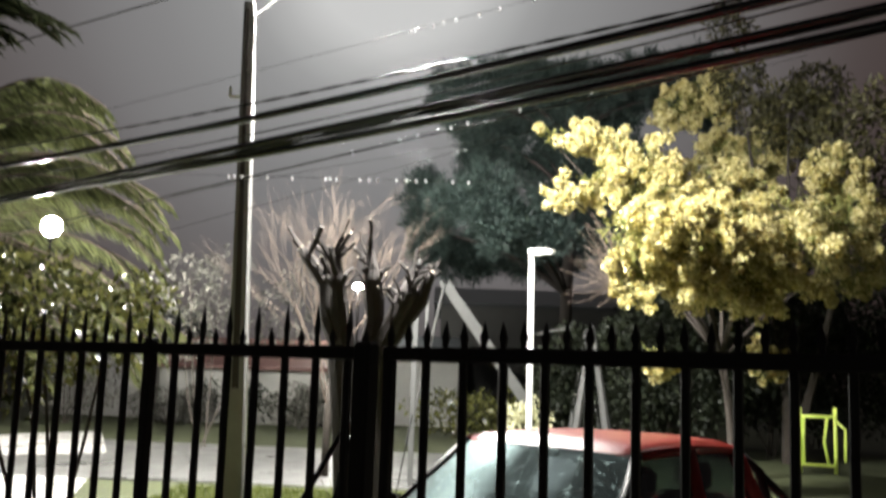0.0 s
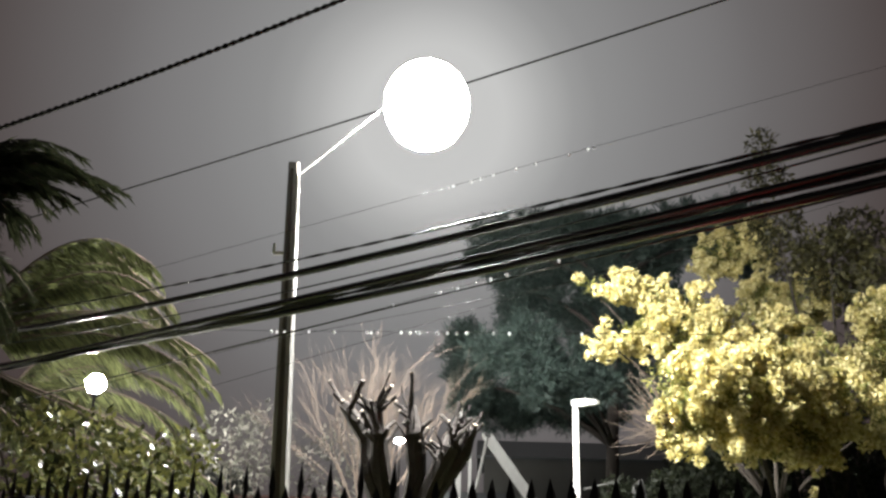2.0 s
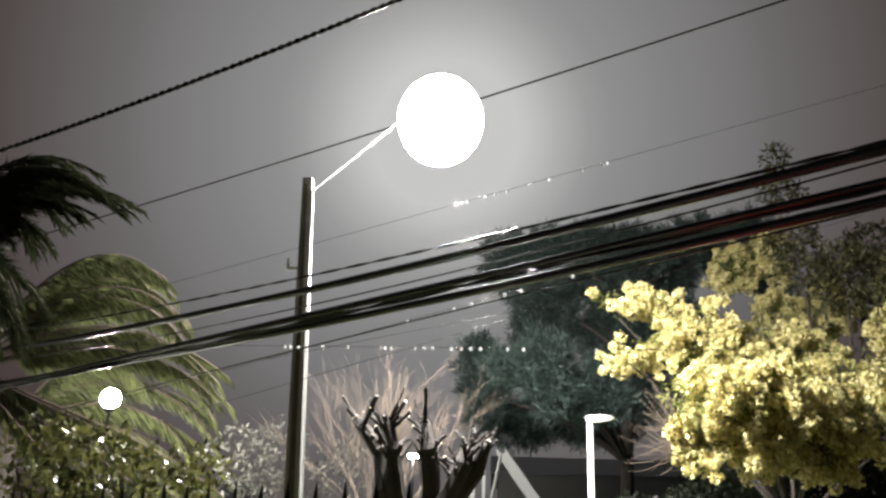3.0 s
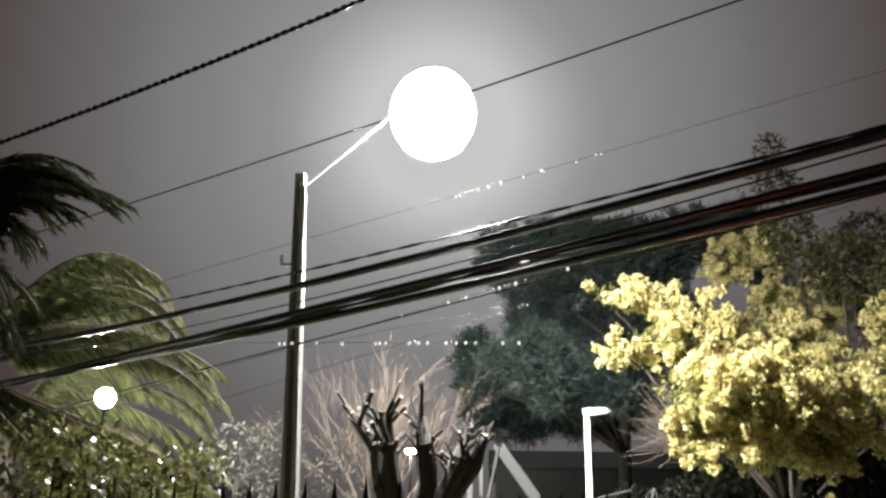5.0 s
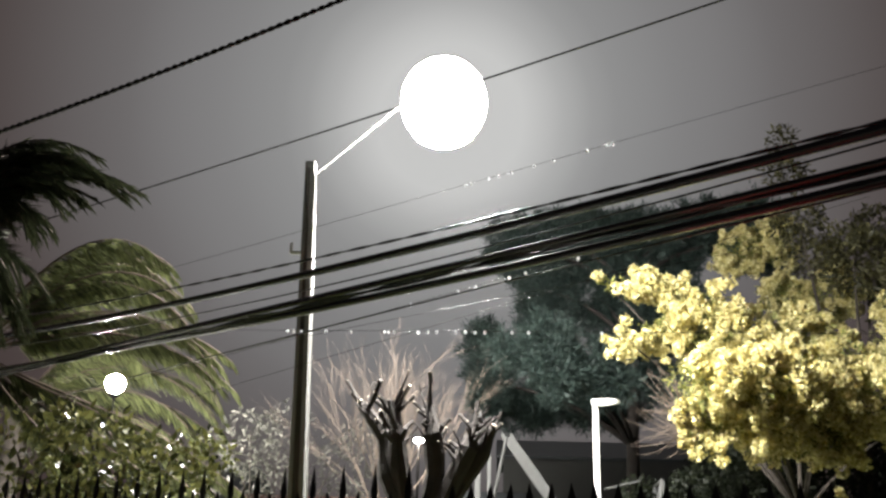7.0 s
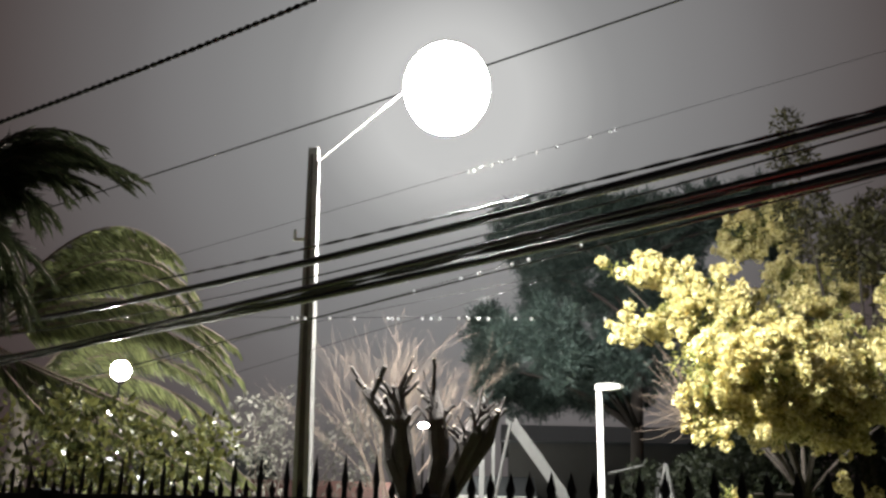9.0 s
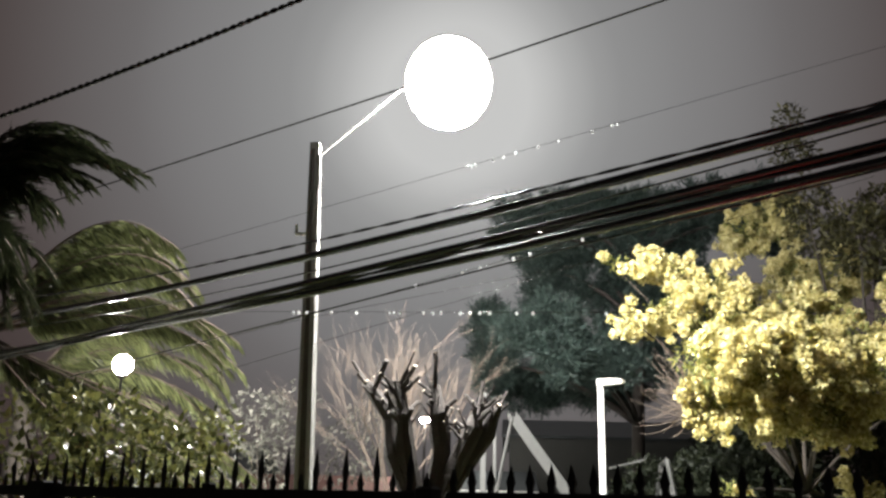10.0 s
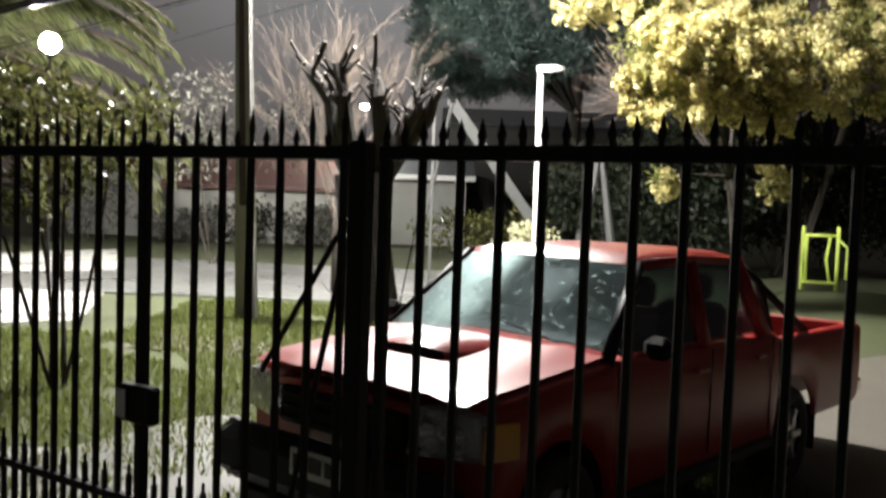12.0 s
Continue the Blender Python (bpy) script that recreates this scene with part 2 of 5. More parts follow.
# ---- mesh building ----
class Shape:
    """Gathers points and faces for one mesh."""

    def __init__(self):
        self.v, self.f, self.n = [], [], 0

    def add(self, verts, faces):
        verts = [tuple(p) for p in verts]
        self.v += verts
        self.f += [tuple(i + self.n for i in f) for f in faces]
        self.n += len(verts)
        return self

    def box(self, c, s, m=None, bev=0.0):
        x, y, z = (a / 2 for a in s)
        b = min(bev, x * 0.9, y * 0.9, z * 0.9)
        if b <= 0:
            pts = [(i, j, k) for k in (-z, z) for i, j in ((-x, -y), (x, -y), (x, y), (-x, y))]
            faces = [(3, 2, 1, 0), (4, 5, 6, 7), (0, 1, 5, 4), (1, 2, 6, 5), (2, 3, 7, 6), (3, 0, 4, 7)]
        else:
            ring = lambda px, py, pz: [(-px + b, -py, pz), (px - b, -py, pz), (px, -py + b, pz), (px, py - b, pz), (px - b, py, pz), (-px + b, py, pz), (-px, py - b, pz), (-px, -py + b, pz)]
            pts = [(u * (1 - b / x), w * (1 - b / y), -z) for u, w, _ in ring(x, y, 0)] + ring(x, y, -z + b) + ring(x, y, z - b) + [(u * (1 - b / x), w * (1 - b / y), z) for u, w, _ in ring(x, y, 0)]
            faces = [tuple(range(7, -1, -1)), tuple(range(24, 32))]
            for r in range(3):
                faces += [(r * 8 + i, r * 8 + (i + 1) % 8, r * 8 + 8 + (i + 1) % 8, r * 8 + 8 + i) for i in range(8)]
        c = Vector(c)
        return self.add([(m @ Vector(p) if m else Vector(p)) + c for p in pts], faces)

    def tube(self, pts, radii, sides=8, cap=True):
        pts = [Vector(p) for p in pts]
        if not isinstance(radii, (list, tuple)):
            radii = [radii] * len(pts)
        out, faces, side = [], [], None
        for i, p in enumerate(pts):
            d = (pts[min(i + 1, len(pts) - 1)] - pts[max(i - 1, 0)]).normalized()
            if side is None:
                side = d.orthogonal().normalized()
            side = (side - d * side.dot(d)).normalized()
            up = d.cross(side)
            for k in range(sides):
                a = 2 * math.pi * k / sides
                out.append(p + (side * math.cos(a) + up * math.sin(a)) * radii[i])
        for i in range(len(pts) - 1):
            for k in range(sides):
                k2 = (k + 1) % sides
                faces.append((i * sides + k, i * sides + k2, (i + 1) * sides + k2, (i + 1) * sides + k))
        if cap:
            faces.append(tuple(range(sides - 1, -1, -1)))
            faces.append(tuple((len(pts) - 1) * sides + k for k in range(sides)))
        return self.add(out, faces)

    def ball(self, c, r, rings=8, sides=14, squash=1.0):
        c = Vector(c)
        out, faces = [c + Vector((0, 0, r * squash))], []
        for i in range(1, rings):
            a = math.pi * i / rings
            out += [c + Vector((r * math.sin(a) * math.cos(2 * math.pi * k / sides), r * math.sin(a) * math.sin(2 * math.pi * k / sides), r * squash * math.cos(a))) for k in range(sides)]
        out.append(c - Vector((0, 0, r * squash)))
        for k in range(sides):
            k2 = (k + 1) % sides
            faces.append((0, 1 + k, 1 + k2))
            for i in range(rings - 2):
                a, b = 1 + i * sides, 1 + (i + 1) * sides
                faces.append((a + k, b + k, b + k2, a + k2))
            faces.append((1 + (rings - 2) * sides + k, len(out) - 1, 1 + (rings - 2) * sides + k2))
        return self.add(out, faces)

    def loft(self, sections, close=False, caps=True):
        """Skins over a row of sections that have the same number of points."""
        k = len(sections[0])
        pts = [p for s in sections for p in s]
        faces = []
        for i in range(len(sections) - 1):
            for j in range(k if close else k - 1):
                j2 = (j + 1) % k
                faces.append((i * k + j, i * k + j2, (i + 1) * k + j2, (i + 1) * k + j))
        if caps:
            faces += [tuple(range(k - 1, -1, -1)), tuple((len(sections) - 1) * k + j for j in range(k))]
        return self.add(pts, faces)

    def ring(self, prof, c, axis_y=True, sides=28):
        """Turns a profile of (radius, along) about an axis along y."""
        c, k = Vector(c), len(prof)
        pts, faces = [], []
        for i in range(sides):
            a = 2 * math.pi * i / sides
            pts += [c + Vector((r * math.cos(a), w, r * math.sin(a))) for r, w in prof]
        for i in range(sides):
            i2 = (i + 1) % sides
            faces += [(i * k + j, i * k + j + 1, i2 * k + j + 1, i2 * k + j) for j in range(k - 1)]
        return self.add(pts, faces)

    def mesh(self, name, material, smooth=False):
        me = bpy.data.meshes.new(name)
        me.from_pydata(self.v, [], self.f)
        me.materials.append(material)
        if smooth:
            me.polygons.foreach_set("use_smooth", [True] * len(me.polygons))
        me.update()
        return me


def cards(centres, ups, sides, lengths, widths):
    """Many small pointed leaves at once, as arrays: each four corners."""
    c, u, s = np.asarray(centres), np.asarray(ups), np.asarray(sides)
    ln, wd = np.asarray(lengths)[:, None], np.asarray(widths)[:, None]
    p = np.stack([c, c + u * ln * 0.45 + s * wd * 0.5, c + u * ln, c + u * ln * 0.45 - s * wd * 0.5], 1).reshape(-1, 3)
    return p


def card_mesh(name, p, material):
    me = bpy.data.meshes.new(name)
    n = len(p) // 4
    me.vertices.add(n * 4)
    me.vertices.foreach_set("co", p.astype(np.float32).ravel())
    me.loops.add(n * 4)
    me.loops.foreach_set("vertex_index", np.arange(n * 4, dtype=np.int32))
    me.polygons.add(n)
    me.polygons.foreach_set("loop_start", np.arange(0, n * 4, 4, dtype=np.int32))
    me.materials.append(material)
    me.update(calc_edges=True)
    me.validate()
    return me


def unit(a):
    return a / (np.linalg.norm(a, axis=1, keepdims=True) + 1e-9)


def scatter(rng, n, blobs, shell=0.5):
    """Random places inside a set of (x, y, z, rx, ry, rz) lumps, more of them towards the skin, and their outward way."""
    b = np.array(blobs, float)
    vol = b[:, 3] * b[:, 4] + b[:, 3] * b[:, 5] + b[:, 4] * b[:, 5]
    k = rng.choice(len(b), n, p=vol / vol.sum())
    d = unit(rng.normal(size=(n, 3)))
    r = shell + (1 - shell) * rng.random(n) ** 0.6
    r *= 1 + 0.18 * np.sin(d[:, 0] * 5 + k) * np.sin(d[:, 2] * 6 + 2 * k)
    return b[k, :3] + d * r[:, None] * b[k, 3:], d


def leaves(rng, n, blobs, length, width, droop=0.2, shell=0.5):
    c, d = scatter(rng, n, blobs, shell)
    u = unit(d * 0.6 + rng.normal(size=(n, 3)) * 0.8 + np.array([0, 0, -droop]))
    s = unit(np.cross(u, rng.normal(size=(n, 3))))
    k = 0.6 + 0.8 * rng.random(n)
    return cards(c, u, s, length * k, width * k)


def thing(name, label, category, at=(0, 0, 0), turn=0.0, group="", kind=""):
    e = new(name)
    e.matrix_world = pose(*at, 0, 0, turn)
    return tagged(e, label, category, group, kind)


def part(name, shape, material, parent=None, label="", smooth=False, at=None):
    """Links a shape (or a mesh) as one mesh object under a thing or a part."""
    me = shape if isinstance(shape, bpy.types.Mesh) else shape.mesh(name, material, smooth)
    ob = new(name, me)
    if parent is not None:
        ob.parent = parent
    if at is not None:
        ob.matrix_basis = at
    if label:
        ob["label"] = label
    return ob


def lerp(a, b, t):
    return tuple(p + (q - p) * t for p, q in zip(a, b))


def bow(a, b, lift, n=10):
    """A curve from a to b that is bowed by lift in the middle."""
    return [Vector(lerp(a, b, i / n)) + Vector(lift) * (4 * (i / n) * (1 - i / n)) for i in range(n + 1)]


# ---- ground, road, pavement ----
def ground_sheet():
    xs = sorted(set(list(np.arange(-16, 16.1, 0.5)) + list(np.arange(-400, 401, 25))))
    ys = sorted(set(list(np.arange(0, 34.1, 0.5)) + list(np.arange(-200, 801, 25))))
    s = Shape()
    pts = [(x, y, 0.03 * noise.noise(Vector((x * 0.5, y * 0.5, 0))) + 0.02 * noise.noise(Vector((x * 1.9, y * 1.9, 4))) - 0.03 - 0.10 * math.exp(-((x - 4.0) / 3.2) ** 2 - ((y - 7.0) / 4.5) ** 2)) for y in ys for x in xs]
    k = len(xs)
    s.add(pts, [(j * k + i, j * k + i + 1, (j + 1) * k + i + 1, (j + 1) * k + i) for j in range(len(ys) - 1) for i in range(k - 1)])
    return tagged(part("ground", s, GRASS_SOIL, None, smooth=True), "wet green grass and bare soil of a park verge", "ground", kind="structure")


ground_sheet()


def slab(name, corners, z, thick, material, label, category):
    s = Shape()
    n = len(corners)
    s.add([(x, y, z) for x, y in corners] + [(x, y, z - thick) for x, y in corners],
          [tuple(range(n)), tuple(range(2 * n - 1, n - 1, -1))] + [(i, i + n, (i + 1) % n + n, (i + 1) % n) for i in range(n)])
    return tagged(part(name, s, material), label, category, kind="structure")


# the street runs across behind the verge
slab("road", [(-60, 18.0), (1.0, 16.3), (2.6, 17.4), (2.6, 22.4), (1.0, 23.7), (-60, 29.5)], -0.001, 0.3, ASPHALT, "wet grey asphalt street with dull gloss", "road")
# both slabs are cut to the outline of the glare on the pavement
near_glare = [(-10.03, 17.49, 0.00), (-8.32, 18.94, -0.00), (-6.74, 19.32, 0.00), (-5.10, 13.10, 0.00), (-6.00, 12.60, 0.00), (-7.98, 12.40, -0.00)]
slab("pavement", [p[:2] for p in reversed(near_glare)], -0.010, 0.3, CONCRETE, "wet concrete pavement under the globe lamp, its glare put into shape and paleness", "pavement")
far_glare = [(-12.20, 21.28, 0.00), (-11.14, 25.35, 0.00), (-9.61, 27.34, 0.00), (-7.21, 20.89, 0.00), (-8.74, 19.90, 0.00), (-10.62, 18.53, 0.00)]
slab("pavement_far", [p[:2] for p in reversed(far_glare)], 0.008, 0.3, CONCRETE, "wet concrete pavement across the street, lamp glare put into shape and paleness", "pavement")
slab("path", [(-3.9, 11.1), (-1.2, 10.4), (1.5, 9.2), (1.5, 10.0), (-1.4, 11.4), (-3.9, 12.4)], -0.016, 0.2, DIRT, "trodden earth path through the grass", "path")
slab("driveway", [(1.0, 2.6), (4.0, 1.5), (12.0, 12.0), (9.5, 15.2), (4.8, 11.6), (0.4, 5.5)], -0.030, 0.3, DIRT, "pale wet earth and concrete driveway beside the pickup", "driveway")
verge = [(-4.33, 6.57, 0.00), (-2.65, 6.62, 0.00), (-2.30, 7.17, 0.00), (-2.07, 7.62, 0.00), (-1.60, 7.83, 0.00), (-1.10, 5.96, 0.00), (-0.88, 4.15, -0.00), (-1.86, 4.52, 0.00), (-3.25, 4.93, 0.00)]
slab("yard_path", [p[:2] for p in reversed(verge)], 0.012, 0.2, CONCRETE_OLD, "wet concrete strip along the foot of the fence", "pavement")
slab("yard_floor", [(-8, -4), (5, -4), (5, 0.2), (1.0, 1.8), (-1.0, 3.1), (-8, 7.6)], 0.02, 0.3, YARD, "unseen floor of the front yard, darkened to bounce little light", "floor")
# unseen wall added behind the eye closes the yard, dark against bounced light
s = Shape().box((-1.5, -2.6, 2.0), (16, 0.25, 4.4))
tagged(part("wall_house", s, DARK_WALL), "unseen dark house wall added behind the yard", "wall", kind="structure")

# unseen roof added overhead; it keeps sky light off the fence
s = Shape().box((-1.5, -1.3, 3.05), (16, 3.4, 0.16))
tagged(part("sky_block_roof", s, DARK_WALL), "unseen roof added over the yard to block sky light", "roof", kind="structure")

rng = np.random.default_rng(5)
n = 90000
c = np.stack([rng.uniform(-8, 2.5, n), rng.uniform(5.2, 15.8, n), np.full(n, -0.03)], 1)
clump = np.array([noise.noise(Vector((x * 0.9, y * 0.9, 2))) for x, y, _ in c])
keep = (clump > -0.38) & ~((c[:, 1] > 16.5 - 0.0 * c[:, 0])) & ~((c[:, 0] < -4.2) & (c[:, 1] > 12.0 - 0.10 * (c[:, 0] + 5)))
c = c[keep]
u = unit(np.stack([rng.normal(0, 0.4, len(c)), rng.normal(0, 0.4, len(c)), np.ones(len(c))], 1))
sd = unit(np.cross(u, rng.normal(size=(len(c), 3))))
g = tagged(new("grass", card_mesh("grass", cards(c, u, sd, rng.uniform(0.05, 0.13, len(c)), np.full(len(c), 0.014)), GRASS)), "short wet grass blades in uneven tufts", "grass", kind="stuff")

# ---- the iron fence and the gate ----
FX, FY, FA, STEP, RAIL = -1.036, 3.235, -32.75, 0.125, 2.036


def along(k):
    return k * STEP


fence = thing("iron_fence", "tall black iron picket fence with spear tips", "fence", (FX, FY, 0), FA)
gate = thing("iron_gate", "black iron picket gate with short spear tips", "gate", (FX, FY, 0), FA)
picket_me = Shape().box((0, 0, RAIL / 2 + 0.03), (0.021, 0.021, RAIL - 0.06), bev=0.003).mesh("picket", IRON)


def spear(h, w):
    s = Shape().box((0, 0, h * 0.12), (w * 0.7, w * 0.7, h * 0.24))
    z0, z1, z2 = h * 0.22, h * 0.42, h
    k = w * 0.62
    pts = [(-k * 0.5, -k * 0.5, z0), (k * 0.5, -k * 0.5, z0), (k * 0.5, k * 0.5, z0), (-k * 0.5, k * 0.5, z0), (-k, -k * 0.5, z1), (k, -k * 0.5, z1), (k, k * 0.5, z1), (-k, k * 0.5, z1), (0, 0, z2)]
    return s.add(pts, [(0, 1, 5, 4), (1, 2, 6, 5), (2, 3, 7, 6), (3, 0, 4, 7), (4, 5, 8), (5, 6, 8), (6, 7, 8), (7, 4, 8)])


tall_me, short_me, gate_me = spear(0.140, 0.016).mesh("spear_tip", IRON), spear(0.062, 0.017).mesh("spear_tip", IRON), spear(0.085, 0.019).mesh("spear_tip", IRON)
dog_me = Shape().box((0, 0, 0.46), (0.019, 0.019, 0.86), bev=0.003).box((0, 0, 0.905), (0.014, 0.014, 0.04), bev=0.006).mesh("short_picket", IRON)
POSTS = (-20.5, -8.0, 0.0)
for k in range(-26, 8):
    if min(abs(k - p) for p in POSTS) > 0.6:
        part("picket", picket_me, IRON, fence, at=pose(along(k), 0, 0))
        part("spear_tip", tall_me, IRON, fence, at=pose(along(k), 0, RAIL + 0.015, 0, random.uniform(-2, 2), 0))
    part("spear_tip", short_me, IRON, fence, at=pose(along(k + 0.5), 0, RAIL + 0.015))
    part("short_picket", dog_me, IRON, fence, at=pose(along(k + 0.5), 0, random.uniform(-0.012, 0.012), 0, random.uniform(-1, 1), 0))
for p, w in zip(POSTS, (0.10, 0.11, 0.040)):
    part("post", Shape().box((along(p), 0, RAIL / 2 + 0.01), (w, w, RAIL + 0.06), bev=0.006), IRON, fence)
    part("spear_tip", tall_me, IRON, fence, at=pose(along(p) - 0.012, 0, RAIL + 0.015))
for z, h in ((RAIL, 0.042), (0.80, 0.03), (0.10, 0.04)):
    part("rail", Shape().box((along(-9.3), 0.002, z), (along(33.4), 0.036, h), bev=0.004), IRON, fence)
lock = thing("gate_lock", "dark lock box with a pale cover on the fence", "lock", (FX, FY, 0), FA)
part("body", Shape().box((0.045, -0.05, 1.17), (0.17, 0.05, 0.13), bev=0.008), BLACK_PLASTIC, lock)
part("cover", Shape().box((-0.01, -0.082, 1.17), (0.05, 0.014, 0.10), bev=0.005), GALV, lock, "pale grey steel cover")
# gate to the driveway
part("post", Shape().box((along(7.54), 0, RAIL / 2 + 0.01), (0.060, 0.060, RAIL + 0.05), bev=0.008), IRON, gate, "thick square gate post")
part("stile", Shape().box((along(8.25), 0, RAIL / 2 + 0.03), (0.03, 0.034, RAIL - 0.02), bev=0.004), IRON, gate)
for k in range(0, 17):
    q = 9.25 + k
    part("picket", picket_me, IRON, gate, at=pose(along(q), 0, 0))
for k in range(0, 34):
    part("spear_tip", gate_me, IRON, gate, at=pose(along(8.25 + k * 0.5), 0, RAIL + 0.012, 0, random.uniform(-3, 3), 0))
for z, h in ((RAIL, 0.042), (0.12, 0.05)):
    part("rail", Shape().box((along(16.6), 0.002, z), (along(17.0), 0.036, h), bev=0.004), IRON, gate)
part("brace", Shape().tube([(along(6.95), 0.03, 1.84), (along(5.9), 0.03, 1.64), (along(4.3), 0.03, 1.34)], 0.009, 6), IRON, gate)
part("brace", Shape().tube([(along(7.0), 0.03, 1.79), (along(6.4), 0.03, 1.48), (along(5.2), 0.03, 0.86)], 0.010, 6), IRON, gate)

# ---- street pole with its lamp ----
PB, PT = Vector((-2.89, 13.80, 0.00)), Vector((-3.13, 13.83, 7.60))
pole = thing("utility_pole", "tall grey concrete street pole with a glaring lamp", "street lamp", (PB.x, PB.y, 0))
top = PT - PB
top.z = PT.z
secs = []
for t in (0, 0.25, 0.5, 0.75, 1.0):
    cx, cy, h = top.x * t, top.y * t, top.z * t - 0.1 * (1 - t)
    a, b = 0.150 - 0.070 * t, 0.120 - 0.055 * t
    secs.append([(cx + a * i, cy + b * j, h) for i, j in ((-0.85, -1), (0.85, -1), (1, -0.85), (1, 0.85), (0.85, 1), (-0.85, 1), (-1, 0.85), (-1, -0.85))])
shaft = part("shaft", Shape().loft(secs, close=True), POLE_CONCRETE, pole)
# raised dark strip; the recess's shade is put into its colour
groove = [[(top.x * t - w + 0.02, top.y * t - 0.125 + 0.055 * t, top.z * t), (top.x * t + w - 0.05, top.y * t - 0.125 + 0.055 * t, top.z * t), (top.x * t + w - 0.05, top.y * t - 0.09 + 0.05 * t, top.z * t), (top.x * t - w + 0.02, top.y * t - 0.09 + 0.05 * t, top.z * t)] for t, w in ((0.22, 0.085), (0.6, 0.07), (0.985, 0.055))]
part("groove", Shape().loft(groove, close=True), BARK, pole, "dark strip down the pole's face, painted as a shaded recess")
pipe = [Vector((top.x * t + 0.17 - 0.075 * t, top.y * t - 0.06, top.z * t)) for t in (0.0, 0.3, 0.6, 0.88)]
part("conduit", Shape().tube(pipe, 0.011, 8), GALV, pole, "bright steel conduit", smooth=True)
arm0 = Vector((top.x * 0.86 + 0.11, top.y * 0.86 - 0.05, top.z * 0.86))
arm1 = Vector((top.x + 0.10, top.y - 0.06, top.z - 0.23))
arm2 = LAMP - PB
arm2 = Vector((arm2.x, arm2.y, LAMP.z)) + Vector((-0.48, 0.0, 0.16))
arm = part("arm", Shape().tube([arm0, lerp(arm0, arm1, 0.7), arm1, lerp(arm1, arm2, 0.06), lerp(arm1, arm2, 0.5), arm2], 0.013, 8), GALV, pole, "slanting galvanised steel arm", smooth=True)
lamp_l = Vector((LAMP.x - PB.x, LAMP.y - PB.y, LAMP.z))
# ball swollen to the lamp's glare; the real head is far smaller
part("lamp_glare", Shape().ball(lamp_l, 0.72, 16, 28, 1.08), STREET_GLOW, pole, "glowing white ball as wide as the street lamp's glare", smooth=True)
# glowing cap added below it to send more light downward
dish = Shape().ring([(0.73 * math.sin(a), -0.785 * math.cos(a)) for a in (0.0, 0.2, 0.4, 0.6, 0.75)], (0, 0, 0), sides=24)
part("downlight_cap", dish, CAP_LIGHT, pole, "glowing cap added under the street lamp to throw light down", at=Matrix.Translation(lamp_l) @ pose(0, 0, 0, 90, 0, 0))
part("lamp_collar", Shape().tube([arm2 + Vector((-0.1, 0.03, -0.06)), arm2 + Vector((0.1, -0.03, 0.02))], [0.05, 0.08], 10), GALV, pole)
br = Shape().box((top.x * 0.80 - 0.16, top.y * 0.8, top.z * 0.80), (0.22, 0.05, 0.05), bev=0.01)
br.tube([(top.x * 0.8 - 0.26, top.y * 0.8, top.z * 0.80), (top.x * 0.8 - 0.26, top.y * 0.8, top.z * 0.80 + 0.16)], [0.03, 0.02], 8)
part("insulator", br, PLATE_WHITE, pole, "small pale insulator on a bracket")

# ---- globe lamp in the park ----
gl = thing("globe_lamp", "lit white globe lamp on a thin park post", "street lamp", (GLOBE.x, GLOBE.y, 0))
part("post", Shape().tube([(0, 0, -0.1), (0, 0, 0.5), (0, 0, GLOBE.z - 0.2)], [0.05, 0.035, 0.025], 10), IRON, gl, smooth=True)
# disc added below the globe to shade the post from it
part("collar", Shape().tube([(0, 0, GLOBE.z - 0.30), (0, 0, GLOBE.z - 0.23)], [0.05, 0.15], 14), IRON, gl)
part("globe", Shape().ball((0, 0, GLOBE.z), 0.205, 16, 24), GLOBE_LIGHT, gl, "glowing white globe", smooth=True)

# ---- park lamp, unlit, with a flat head ----
P2 = Vector((1.74, 17.92, 4.39))
pl = thing("park_lamp", "slim white park lamp post with a flat unlit head", "street lamp", (P2.x, P2.y, 0))
part("post", Shape().tube([(0.04, 0, -0.1), (0.03, 0, 0.4), (0, 0, P2.z)], [0.075, 0.062, 0.055], 12), WHITE_PAINT, pl, smooth=True)
hd = []
for x, w, a, b in ((-0.07, 0.05, -0.05, 0.05), (0.0, 0.08, -0.07, 0.06), (0.2, 0.13, -0.05, 0.07), (0.38, 0.11, -0.02, 0.06), (0.46, 0.04, 0.0, 0.04)):
    hd.append([(x, w * i, P2.z + (a if j < 0 else b)) for i, j in ((-1, -1), (1, -1), (1, 1), (-1, 1))])
part("lamp_head", Shape().loft(hd, close=True), WHITE_PAINT, pl, "flat pale lamp head", smooth=False)


# ---- overhead cables ----
LINE_A, LINE_D = Vector((-6.57, 11.75, 0)), Vector((0.7687, -0.6396, 0))      # foot and way of the cable run


def cable(way, radius, label, strands=1, twist=0.0):
    """A cable along way(t), t from 0 to 1; several strands wind round each other."""
    sh = Shape()
    n = 60 if strands == 1 else 420
    for q in range(strands):
        pts = []
        for i in range(n + 1):
            p = way(i / n)
            if strands > 1:
                ph = twist * i / n + 2 * math.pi * q / strands
                p = p + Vector((0.4 * math.cos(ph), 0.6 * math.cos(ph), math.sin(ph))) * radius
            pts.append(p)
        sh.tube(pts, radius, 8 if strands == 1 else 6)
    return tagged(part("overhead_cable", sh, CABLE, smooth=True), label, "cable", "overhead cables")


